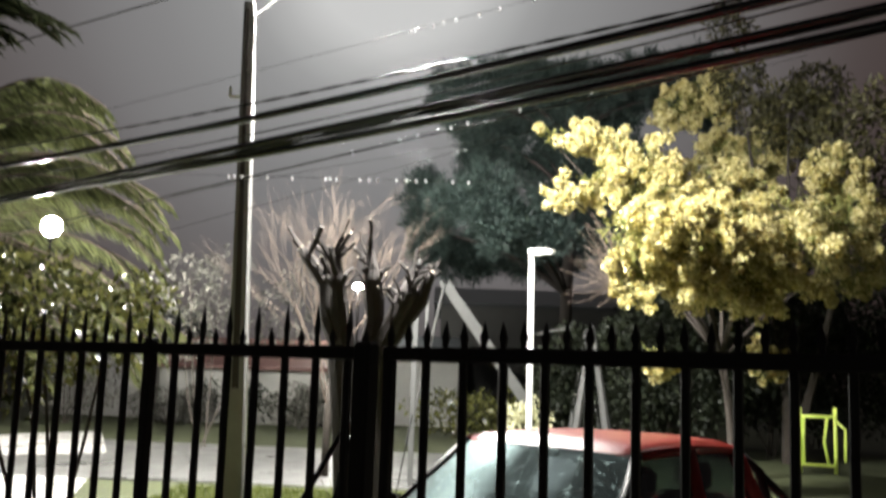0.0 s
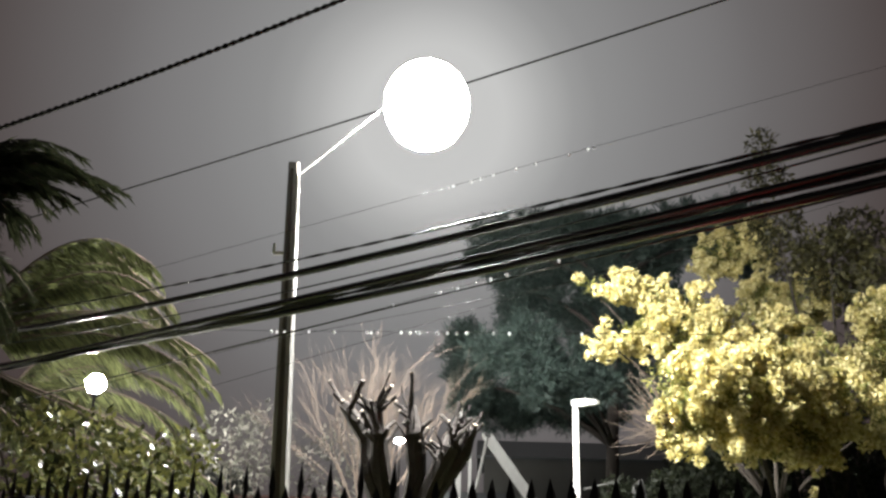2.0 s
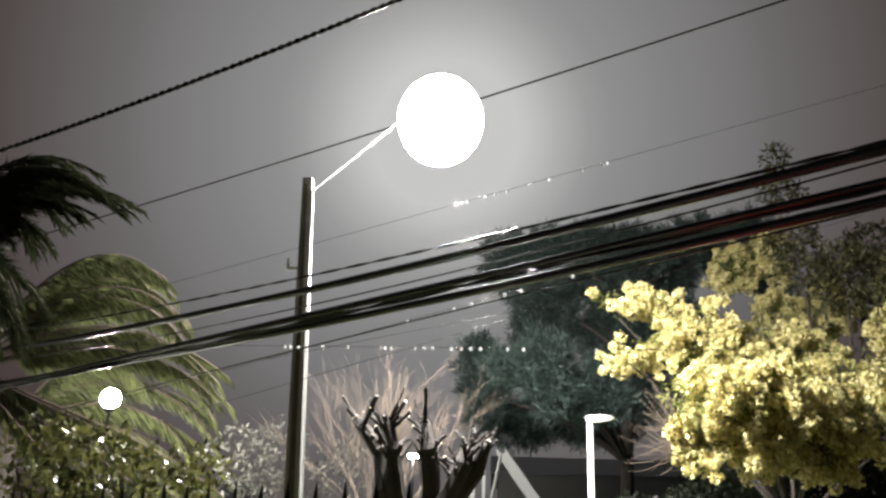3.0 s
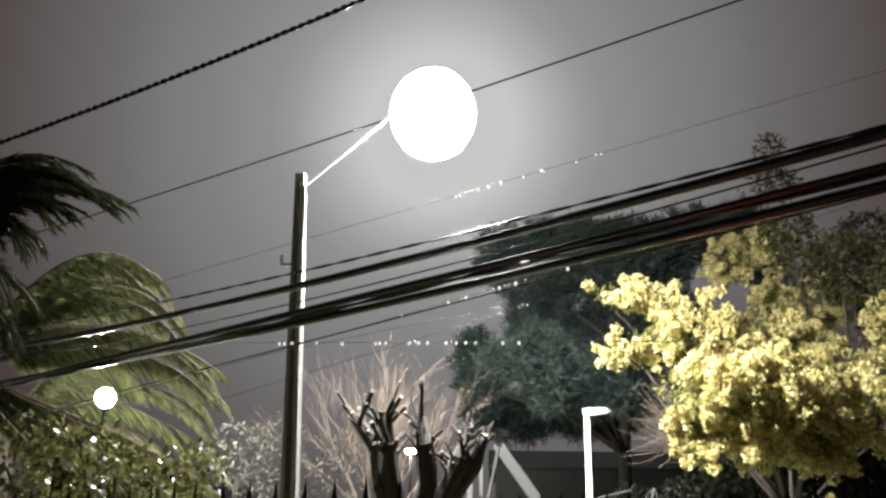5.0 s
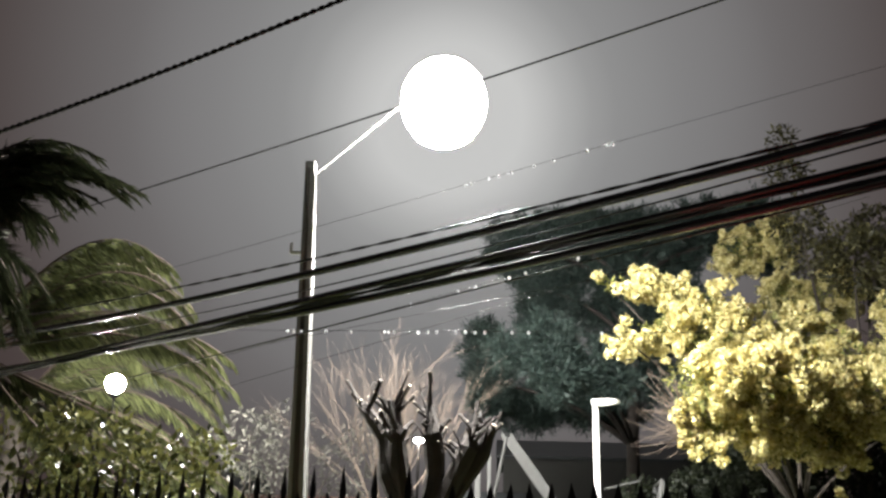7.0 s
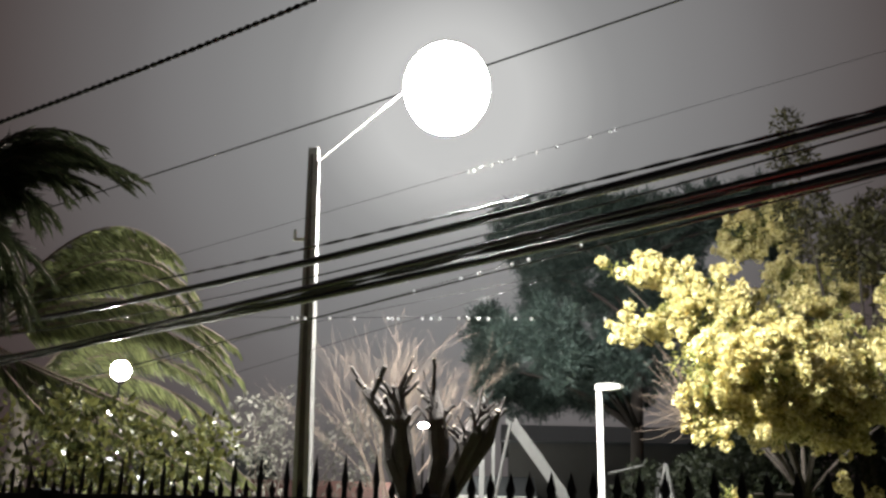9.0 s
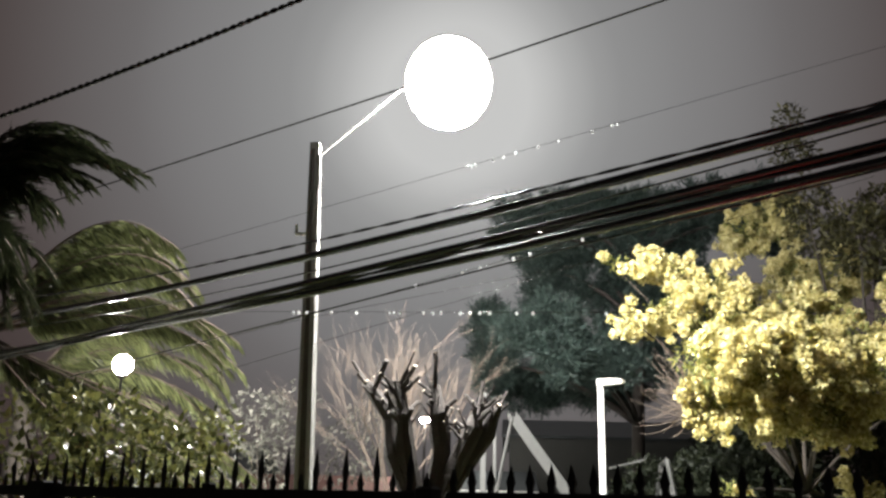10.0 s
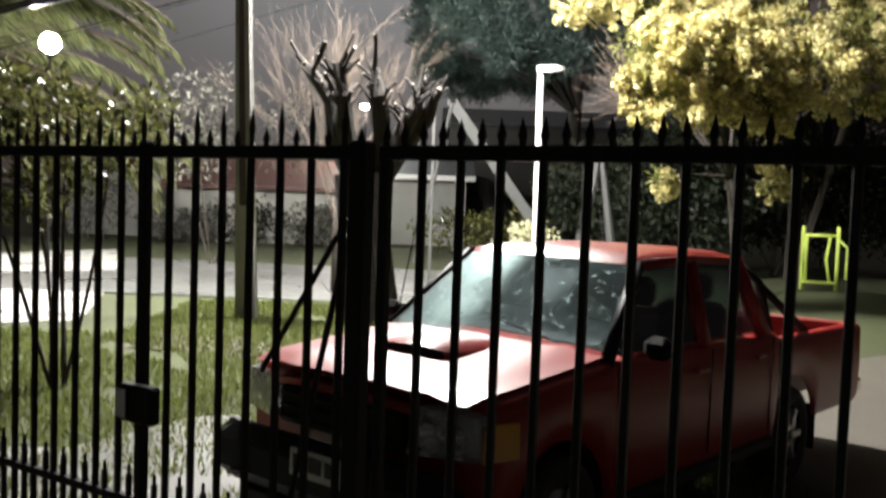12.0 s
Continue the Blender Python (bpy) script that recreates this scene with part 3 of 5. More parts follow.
def run(side, c0, c1, c2):
    """The hanging line of one cable in the run: height along it is c0 + c1 s + c2 s s."""
    def way(t):
        q = -4.0 + 21.0 * t
        p = LINE_A + LINE_D * q + Vector((-LINE_D.y, LINE_D.x, 0)) * side
        p.z = c0 + c1 * q + c2 * q * q
        return p
    return way


def span(a, b, ext, sag=0.0):
    a, b = Vector(a), Vector(b)

    def way(t):
        p = (a + (a - b) * ext).lerp(b + (b - a) * ext, t)
        p.z += sag * ((2 * t - 1) ** 2 - 0.25)
        return p
    return way


cable(run(0.0, 4.522, -0.0661, 0.00280), 0.0065, "pair of thin twisted wet black cables", 2, 190.0)
cable(run(0.02, 4.294, -0.0496, 0.00287), 0.034, "thick wet black overhead cable")
cable(run(0.05, 4.150, -0.0560, 0.00420), 0.007, "thin wet black wire")
cable(run(0.06, 3.830, 0.0110, -0.00020), 0.016, "wet black overhead cable sagging across the street")
cable(run(-0.02, 3.805, 0.0010, 0.00070), 0.023, "wet black overhead cable sagging across the street")
cable(run(0.0, 3.760, 0.0007, 0.00092), 0.012, "pair of twisted wet black cables", 2, 60.0)
cable(run(0.03, 3.849, -0.0271, 0.00219), 0.032, "thick wet black overhead cable")
cable(run(0.0, 3.255, 0.0546, -0.00073), 0.007, "thin wet black wire")
cable(span((-3.37, 5.59, 4.50), (-1.00, 4.91, 5.06), 0.7, 0.12), 0.009, "twisted black service cable overhead", 2, 330.0)
cable(span((-5.09, 11.99, 6.44), (2.13, 7.71, 6.82), 0.7, 0.12), 0.010, "thin wet black wire")
# beads from 0.42 to 0.60 on the second wire paint its glints
BEAD_WIRES = [
    ((-0.442, 9.5, 5.597), (1.148, 9.5, 6.09), (0.0, 0.031, 0.154, 0.223, 0.308, 0.462, 0.596, 0.827, 0.962, 1.0)),
    ((-2.271, 9.5, 3.957), (0.987, 9.5, 3.991), (0.0, 0.018, 0.043, 0.123, 0.204, 0.312, 0.325, 0.345, 0.421, 0.45, 0.478, 0.538, 0.57, 0.601, 0.632, 0.718, 0.769, 1.0)),
    ((-0.94, 9.0, 4.14), (1.42, 9.0, 4.85), (0.0, 0.195, 0.27, 0.41, 0.48, 0.70, 1.0)),
    ((-0.064, 9.5, 4.248), (0.582, 9.5, 4.455), ()),
    ((-0.123, 9.5, 4.320), (0.347, 9.5, 4.422), ()),
]
bead_me = Shape().ball((0, 0, 0), 0.017, 6, 8, 1.2).mesh("water_drop", WATER, True)
for a, b, beads in BEAD_WIRES:
    cable(span(a, b, 5.0), 0.0024, "thin wet black wire with hanging drops" if beads else "thin wet black wire")
    for t in beads:
        tagged(part("water_drop", bead_me, WATER, at=Matrix.Translation(Vector(lerp(a, b, t)) - Vector((0, 0, 0.012)))), "water drop hanging under a wire, lamp sparkle put into its white", "drop", "water drops on the wires")


# ---- trees ----
def limb(shape, pts, r0, r1, sides=7):
    n = len(pts)
    shape.tube(pts, [r0 + (r1 - r0) * i / (n - 1) for i in range(n)], sides)


MIM_TRUNK = Vector((5.98, 19.92, 2.93))
mim = thing("mimosa_tree", "mimosa tree full of yellow blossom under the street lamp", "tree", (MIM_TRUNK.x + 0.2, MIM_TRUNK.y, 0))
off = Vector((MIM_TRUNK.x + 0.2, MIM_TRUNK.y, 0))
# lumps of the crown: place and half size, the sprays that reach under the lamp and those deeper in
MIM_NEAR = [
    (2.18, 19.30, 7.06, 0.15), (2.59, 19.36, 7.00, 0.23), (3.06, 19.39, 7.12, 0.28), (3.62, 19.47, 6.89, 0.36), (2.53, 19.16, 5.83, 0.22), (3.06, 19.17, 5.95, 0.31), (3.51, 19.28, 6.34, 0.34),
    (4.09, 19.16, 5.91, 0.67), (3.45, 16.29, 4.53, 0.58), (5.00, 19.36, 5.84, 0.81), (4.29, 16.44, 4.48, 0.73), (3.60, 16.53, 3.83, 0.47), (4.03, 17.73, 2.44, 0.22), (4.35, 19.36, 6.56, 0.46), (4.56, 16.37, 3.81, 0.54), (5.11, 16.65, 4.28, 0.58), (5.58, 16.74, 3.81, 0.47),
]
MIM_DEEP = [
    (8.67, 20.00, 5.79, 0.80), (8.76, 19.74, 4.58, 0.72), (8.96, 20.63, 7.04, 0.50), (6.26, 20.04, 6.12, 0.66), (5.41, 17.57, 4.76, 0.80), (5.01, 17.49, 3.88, 0.61), (5.90, 17.39, 4.04, 0.60),
    (6.73, 18.7, 5.35, 0.62), (6.74, 17.39, 4.40, 0.61), (6.95, 27.13, 10.08, 0.66), (8.04, 27.34, 10.55, 0.80), (9.06, 25.96, 8.47, 0.85), (7.94, 26.33, 8.63, 0.64), (6.85, 19.43, 2.36, 0.33),
]
blobs = [(x - off.x, y - off.y, z, r * 1.06, r * 0.95, r * 0.92) for x, y, z, r in MIM_NEAR + MIM_DEEP]
s = Shape()
fork = Vector((-0.15, 0, 2.5))
limb(s, bow((0.1, 0.1, -0.1), fork, (0.08, 0, 0), 6), 0.11, 0.075)
for i, b in enumerate(blobs):
    if i % 2 == 0 and b[1] < 3:
        limb(s, bow(fork, b[:3], (0, 0.1, 0.25 if b[2] > 3.5 else 0.05), 7), 0.05, 0.010, 6)
part("trunk", s, BARK, mim, "thin forked trunk", smooth=True)
rng = np.random.default_rng(21)
# blossom: each spray is a ball of small puffs
n_spray = 2700
n_clump = 560                                   # sprays hang together in clumps with dark gaps between
cc, dirs = scatter(rng, n_clump, blobs, 0.62)
cc += dirs * (rng.random((n_clump, 1)) ** 4) * 0.22
pick = rng.integers(0, n_clump, n_spray)
cs = cc[pick] + rng.normal(size=(n_spray, 3)) * 0.11
puffs = 56
rad = np.repeat(rng.uniform(0.085, 0.165, n_spray), puffs)
u = unit(rng.normal(size=(n_spray * puffs, 3)))
pc = np.repeat(cs, puffs, 0) + u * (rad * rng.uniform(0.6, 1.0, len(rad)))[:, None]
u = unit(u * 0.5 + rng.normal(size=pc.shape))
sd = unit(np.cross(u, rng.normal(size=pc.shape)))
k = rng.uniform(0.055, 0.10, len(pc))
part("blossom", card_mesh("blossom", cards(pc - u * (k * 0.5)[:, None], u, sd, k, k * 0.95), MIMOSA), MIMOSA, mim, "dense yellow blossom sprays")
part("foliage", card_mesh("foliage", leaves(rng, 12000, blobs, 0.16, 0.04, 0.3, 0.1), MIMOSA_LEAF), MIMOSA_LEAF, mim, "feathery olive leaves")
# bare twigs at the crown's lower edge
s = Shape()
tw0 = Vector((3.1, 16.6, 3.95)) - off
for i in range(85):
    a = tw0 + Vector((random.uniform(-0.1, 0.5), random.uniform(-0.2, 0.2), random.uniform(-0.35, 0.3)))
    b = a + Vector((random.uniform(-0.95, -0.15), random.uniform(-0.3, 0.3), random.uniform(-0.4, 0.95)))
    s.tube(bow(a, b, (0, 0, random.uniform(-0.12, 0.12)), 4), [0.010, 0.009, 0.007, 0.006, 0.003], 4, cap=False)
part("twig", s, TWIG, mim, "bare curling twigs")


# palms: each frond is a curve from the crown, given by two pulls and a tip (across, up)
def frond(rng, hub, pulls, depth, n, leaf, width, hang):
    """A midrib bent over by the wind, with leaflets that trail along it and hang."""
    ends = [Vector((0, 0, hub))] + [Vector((pulls[i], depth * k, hub + pulls[i + 1])) for i, k in ((0, 0.4), (2, 0.8), (4, 1.0))]
    rib = []
    for i in range(17):
        t = i / 16
        w = ((1 - t) ** 3, 3 * t * (1 - t) ** 2, 3 * t * t * (1 - t), t ** 3)
        rib.append(sum((e * k for e, k in zip(ends, w)), Vector((0, 0, 0))))
    cs, us, sds, ls, ws = [], [], [], [], []
    for i in range(n):
        t = 0.14 + 0.86 * i / n
        j = min(int(t * 16), 15)
        p = rib[j].lerp(rib[j + 1], t * 16 - j)
        d = (rib[j + 1] - rib[j]).normalized()
        side = d.cross(Vector((0, 1, 0))).normalized().cross(d)
        for sg in (-1, 1):
            w = (d * 0.75 + side * sg * 0.45 + Vector((0.15, 0, -hang * (0.5 + rng.random()))) + Vector(rng.normal(size=3) * 0.10)).normalized()
            cs.append(p), us.append(w), sds.append(w.cross(side).normalized())
            ls.append(leaf * (0.55 + 0.5 * math.sin(math.pi * min(1, t + 0.1))) * rng.uniform(0.8, 1.2)), ws.append(width)
    return rib, cards(np.array(cs), np.array(us), np.array(sds), ls, ws)


def palm_tree(label, place, trunk_r, curves, copies, spread, n, leaf, width, hang, seed, material, gap=None):
    """Fronds stay out of the gap (x0, x1, z0, z1) in the crown, where there is one."""
    r = np.random.default_rng(seed)
    t = thing("palm_tree", label, "palm tree", (place[0], place[1], 0))
    k = 21
    part("trunk", Shape().tube([(0.05 * math.sin(i * 0.9), 0, place[2] * i / (k - 1) - 0.1) for i in range(k)], [trunk_r + 0.02 * (i % 2) for i in range(k)], 12), BARK, t, "ringed grey palm trunk", smooth=True)
    for c in curves:
        for q in range(copies):
            j = r.normal(size=6) * spread * np.array([0.5, 0.5, 0.8, 0.8, 1.0, 1.0]) if q else np.zeros(6)
            rib, p = frond(r, place[2], [a + float(b) for a, b in zip(c, j)], float(r.uniform(-0.9, 0.9)) * spread * 6, n, leaf, width, hang)
            if gap and any(gap[0] < v.x < gap[1] and gap[2] < v.z - place[2] < gap[3] for v in rib):
                continue
            fr = part("frond", card_mesh("frond", p, material), material, t)
            part("midrib", Shape().tube(rib, [0.028 - 0.0014 * i for i in range(17)], 5), TWIG, fr)


palm_tree("tall palm with long drooping wind-blown fronds beside the globe lamp", (-8.53, 14.5, 4.56), 0.22,
          [(0.79, 1.73, 2.09, 2.24, 3.01, 1.31), (0.93, 1.44, 2.22, 1.94, 3.30, 0.79), (1.06, 1.25, 2.56, 1.55, 3.53, 0.42), (1.31, 0.77, 2.91, 0.98, 4.06, -0.31), (1.56, 0.39, 3.04, 0.60, 4.17, -0.57),
           (1.63, 0.0, 3.11, 0.20, 4.15, -1.10), (1.40, -0.55, 2.97, -0.50, 4.27, -1.80), (1.30, -0.80, 2.81, -0.85, 4.41, -2.30), (1.10, -1.0, 2.60, -1.3, 4.0, -2.45), (0.90, -1.0, 1.90, -1.5, 3.0, -2.5),
           (-0.8, 1.5, -2.0, 1.9, -3.0, 0.8), (-1.2, 0.6, -2.6, 0.8, -3.8, -0.8), (-0.9, -0.4, -1.9, -0.9, -2.8, -2.2)], 4, 0.13, 110, 0.50, 0.032, 0.75, 31, PALM, (1.88, 2.5, -0.75, 0.06))
palm_tree("nearer palm with upswept wind-bent fronds, backlit shade in their colour", (-6.10, 9.5, 4.26), 0.17,
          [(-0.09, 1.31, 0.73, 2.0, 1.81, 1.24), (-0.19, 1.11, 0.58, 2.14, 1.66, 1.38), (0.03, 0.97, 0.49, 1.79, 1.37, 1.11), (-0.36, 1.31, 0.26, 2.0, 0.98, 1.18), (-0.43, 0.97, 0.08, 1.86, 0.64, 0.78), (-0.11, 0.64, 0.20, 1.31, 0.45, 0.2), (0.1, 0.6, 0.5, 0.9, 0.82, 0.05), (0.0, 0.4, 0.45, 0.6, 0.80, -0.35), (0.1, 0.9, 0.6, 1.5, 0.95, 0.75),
           (-0.6, 1.2, -1.3, 1.6, -2.0, 0.7), (-0.7, 0.5, -1.5, 0.5, -2.2, -0.6)], 7, 0.09, 80, 0.34, 0.022, 0.35, 32, BACKLIT_PALM)


palm_tree("lower palm behind the globe lamp with arching fronds", (-13.6, 25.7, 4.9), 0.30,
          [(1.6, 1.6, 4.2, 1.9, 6.0, -0.6), (1.9, 0.9, 4.4, 1.0, 6.3, -1.6), (2.0, 0.3, 4.5, 0.2, 6.2, -2.6), (1.6, -0.4, 3.8, -0.7, 5.4, -3.4), (1.0, 1.9, 2.6, 2.3, 3.8, 0.8), (-1.2, 1.6, -2.8, 1.8, -4.2, -0.4), (0.8, -0.6, 1.9, -1.6, 2.6, -3.4)],
          3, 0.30, 90, 0.85, 0.05, 0.75, 33, PALM)


def bush(name, label, category, base, blobs, n, length, width, material, stems=5, droop=0.1, seed=1, shell=0.45, stem_mat=None):
    r = np.random.default_rng(seed)
    base = Vector(base)
    t = thing(name, label, category, (base.x, base.y, 0))
    loc = [(b[0] - base.x, b[1] - base.y, *b[2:]) for b in blobs]
    s = Shape()
    for i in range(stems):
        b = loc[i % len(loc)]
        limb(s, bow((r.uniform(-0.15, 0.15), r.uniform(-0.15, 0.15), -0.1), (b[0], b[1], b[2] + b[5] * 0.4), (r.uniform(-0.2, 0.2), 0, 0.1), 6), 0.022 if b[2] < 6 else 0.14, 0.012, 6)
    part("trunk", s, stem_mat or BARK, t)
    part("crown", card_mesh("crown", leaves(r, n, loc, length, width, droop, shell), material), material, t)
    return t


# glossy shrub at the palm's foot
SH = (-3.55, 8.81, 1.40)
bush("shrub", "tall shrub with small glossy olive leaves", "shrub", SH,
     [(*(-3.92, 8.55, 2.02), 0.55, 0.5, 0.55), (*(-3.60, 8.90, 2.31), 0.55, 0.5, 0.5), (*(-3.29, 9.23, 2.40), 0.45, 0.4, 0.5), (*(-4.28, 8.15, 2.20), 0.7, 0.6, 0.9), (*(-4.00, 8.95, 2.68), 0.6, 0.5, 0.4), (*(-3.06, 9.73, 2.67), 0.3, 0.3, 0.3)],
     2300, 0.10, 0.05, SHRUB, 5, seed=3)

# pollarded tree: thick limbs cut back to knobs and stubs
ST = (-1.18, 13.95, -0.28)
SB = Vector((ST[0], ST[1], 0))
pol = thing("pollarded_tree", "pollarded bare tree with cut knobbly limbs", "tree", SB)
s, cuts = Shape(), []


def stub(a, b, r0, r1):
    a, b = Vector(a), Vector(b)
    pts = bow(a, b, (0, 0, 0.0), 5)
    s.tube(pts, [r0, r0 * 0.8, (r0 + r1) / 2, r1, r1, r1], 7)
    d = (b - a).normalized()
    cuts.append((b - d * 0.01, b + d * 0.012, r1 * 0.92))


def loc(p):
    return Vector(p) - SB


rp = random.Random(17)
root = Vector((0.05, 0, -0.1))
POLLARD_PATHS = [
    [(-1.39, 13.94, 2.20), (-1.65, 13.91, 2.76), (-1.75, 14.00, 3.29), (-2.10, 13.85, 3.75)],
    [(-1.39, 13.94, 2.20), (-1.51, 13.83, 2.84), (-1.55, 13.72, 3.31), (-1.61, 13.82, 3.74)],
    [(-1.06, 14.07, 2.21), (-0.99, 14.07, 2.78), (-1.04, 13.97, 3.35), (-1.12, 14.06, 3.78)],
    [(-0.94, 14.08, 2.22), (-0.72, 13.99, 2.74), (-0.51, 13.90, 3.15), (-0.43, 14.00, 3.46)],
    [(-0.94, 14.08, 2.22), (-0.62, 14.19, 2.67), (-0.31, 14.10, 3.09), (-0.17, 14.00, 3.45)],
]
base1, base2 = loc(POLLARD_PATHS[0][0]), loc(POLLARD_PATHS[2][0])
s.tube([root, lerp(root, base1, 0.5), base1], [0.34, 0.29, 0.27], 11)
s.tube([Vector((0.28, 0, 0.0)), lerp(root, base2, 0.6), base2], [0.30, 0.27, 0.26], 11)
for path in POLLARD_PATHS:
    pts = [loc(p) for p in path]
    knots = [pts[0], pts[0].lerp(pts[1], 0.5), pts[1], pts[1].lerp(pts[2], 0.5), pts[2], pts[3]]
    s.tube(knots, [r * rp.uniform(0.9, 1.15) for r in (0.17, 0.155, 0.15, 0.135, 0.125, 0.075)], 8)
    stub(pts[3], pts[3] + (pts[3] - pts[2]).normalized() * 0.06, 0.07, 0.055)
    for q in range(20):                         # straight sawn stubs all round the upper limb
        t = rp.uniform(0.0, 1.0)
        a = pts[1].lerp(pts[2], 0.3 + t * 1.4) if t < 0.5 else pts[2].lerp(pts[3], t * 2 - 1)
        w = Vector((rp.uniform(-0.75, 0.75), rp.uniform(-0.7, 0.5), rp.uniform(0.35, 1.0))).normalized()
        stub(a, a + w * rp.uniform(0.16, 0.62), rp.uniform(0.035, 0.06), rp.uniform(0.010, 0.034))
s.v = [tuple(c + 0.022 * noise.noise(Vector(p) * 9.0 + Vector((k * 7.0, 0, 0))) for k, c in enumerate(p)) for p in s.v]
part("trunk", s, POLLARD_BARK, pol, "dark knobbly trunk and limbs")
for a, b, r in cuts[::3]:
    part("cut_end", Shape().tube([a, b], r, 8), CUT_WOOD, pol, "pale sawn end of a limb")
tr2 = Shape()
for i in range(40):
    a = Vector((random.uniform(-0.35, 0.5), random.uniform(-0.3, 0.3), 0))
    tr2.tube(bow(a, a + Vector((random.uniform(-0.3, 0.3), random.uniform(-0.2, 0.2), random.uniform(0.4, 1.2))), (0.05, 0, 0), 3), [0.008, 0.007, 0.005, 0.003], 4, cap=False)
part("sucker_shoots", tr2, TWIG, pol, "thin pale shoots at the foot")


def bare_tree(name, label, base, height, spread, seed, material, n0=9):
    r = random.Random(seed)
    base = Vector(base)
    t = thing(name, label, "tree", (base.x, base.y, 0))
    s = Shape()
    part("trunk", Shape().tube([(0, 0, -0.1), (0, 0, height * 0.22), (0.05, 0, height * 0.34)], [0.075, 0.065, 0.055], 8), BARK, t, smooth=True)

    def grow(p, d, ln, rad, depth):
        q = p + d * ln
        s.tube(bow(p, q, (r.uniform(-0.1, 0.1) * ln, r.uniform(-0.1, 0.1) * ln, 0.03 * ln), 4), [rad, rad * 0.9, rad * 0.8, rad * 0.65, rad * 0.5], 5, cap=False)
        if depth:
            for _ in range(4 if depth > 1 else 5):
                w = (d + Vector((r.gauss(0, 0.38), r.gauss(0, 0.38), r.gauss(0.12, 0.25)))).normalized()
                grow(p.lerp(q, r.uniform(0.35, 0.98)), w, ln * r.uniform(0.55, 0.8), rad * 0.5, depth - 1)

    for i in range(n0):
        a = 2 * math.pi * i / n0
        grow(Vector((0, 0, height * r.uniform(0.2, 0.34))), Vector((math.cos(a) * spread, math.sin(a) * spread, r.uniform(0.7, 1.2))).normalized(), height * r.uniform(0.26, 0.38), 0.020, 3)
    part("branchwork", s, material, t, "radiating bare branches")["kind"] = "stuff"
    return t


bare_tree("bare_tree", "leafless reddish tree with fine upright twigs", (-2.07, 17.89, 2.66), 5.9, 0.30, 4, TWIG, 7)
bush("grey_shrub", "misty grey half-bare shrub across the street", "shrub", (-5.77, 23.31, 2.78), [(*(-6.25, 23.19, 3.84), 0.9, 0.8, 0.9), (*(-5.58, 23.87, 4.06), 0.8, 0.8, 1.0), (*(-6.29, 23.18, 2.76), 1.0, 0.8, 0.8), (*(-4.08, 24.68, 3.45), 1.0, 0.8, 1.2)], 2300, 0.14, 0.05, GREY_LEAF, 4, seed=8)

# big dark conifer
CT = Vector((3.53, 29.80, 4.64))
con = thing("pine_tree", "large dark green pine behind the park", "tree", (CT.x, CT.y, 0))
CB = [(0.61, 31.0, 11.26, 0.98, 0.69), (1.97, 31.0, 11.47, 1.38, 0.98), (3.71, 31.0, 11.59, 1.38, 0.99), (5.63, 31.0, 11.7, 1.6, 1.0), (7.18, 31.0, 12.12, 1.21, 0.97), (8.48, 31.0, 11.72, 1.22, 1.22), (1.17, 30.5, 9.73, 0.86, 1.05),
      (2.9, 31.0, 9.68, 1.55, 1.17), (4.79, 31.0, 9.3, 1.76, 1.56), (-0.47, 30.0, 7.69, 0.67, 0.83), (-0.31, 30.0, 6.5, 0.66, 0.64), (0.68, 23.5, 6.33, 0.66, 0.62), (1.45, 23.5, 5.91, 0.72, 0.56), (2.37, 23.9, 5.84, 0.66, 0.62),
      (0.62, 31.0, 6.1, 0.85, 0.53), (1.92, 31.0, 5.94, 1.14, 0.68), (3.21, 31.0, 6.05, 1.14, 0.8), (4.42, 31.0, 6.82, 1.15, 1.34), (5.84, 31.0, 7.78, 1.55, 1.94)]
cb = [(x - CT.x, y - CT.y, z, a * 0.9, a * 0.9, c * 0.9) for x, y, z, a, c in CB]
rng = np.random.default_rng(40)
main = list(cb)
for b in main:                                   # small boughs that break the outline
    for i in range(6):
        w = Vector(rng.normal(size=3)).normalized()
        r = float(rng.uniform(0.25, 0.6))
        cb.append((b[0] + w.x * b[3] * 1.08, b[1] + w.y * b[4], b[2] + w.z * b[5] * 1.08, r * 1.2, r, r * float(rng.uniform(0.7, 1.3))))
for i in range(26):                              # upright candles along the top of the crown
    x = float(rng.uniform(0.2, 8.4))
    cb.append((x - CT.x, 1.2, 11.95 + 0.09 * x + float(rng.uniform(-0.2, 0.25)), 0.20, 0.25, float(rng.uniform(0.35, 0.65))))
s = Shape()
s.tube([(0.5, 0, -0.1), (0.5, 0, 3.5), (0.6, 0, 7), (0.8, 0, 11)], [0.24, 0.21, 0.18, 0.08], 10)
for b in main:
    limb(s, bow((0.55, 0, max(4.6, b[2] - 1.8)), b[:3], (0, 0, 0.4), 6), 0.09, 0.03, 6)
part("trunk", s, POLLARD_BARK, con, smooth=True)
rng = np.random.default_rng(41)
tuft_c, tuft_d = scatter(rng, 7000, cb, 0.45)
m = 28
tc = np.repeat(tuft_c, m, 0) + rng.normal(size=(7000 * m, 3)) * 0.09
tu = unit(np.repeat(tuft_d, m, 0) * 0.5 + rng.normal(size=tc.shape) * 0.55 + np.array([0, 0, 0.35]))
ts = unit(np.cross(tu, rng.normal(size=tc.shape)))
part("crown", card_mesh("crown", cards(tc, tu, ts, rng.uniform(0.18, 0.36, len(tc)), rng.uniform(0.022, 0.04, len(tc))), CONIFER), CONIFER, con, "tufted dark needles")

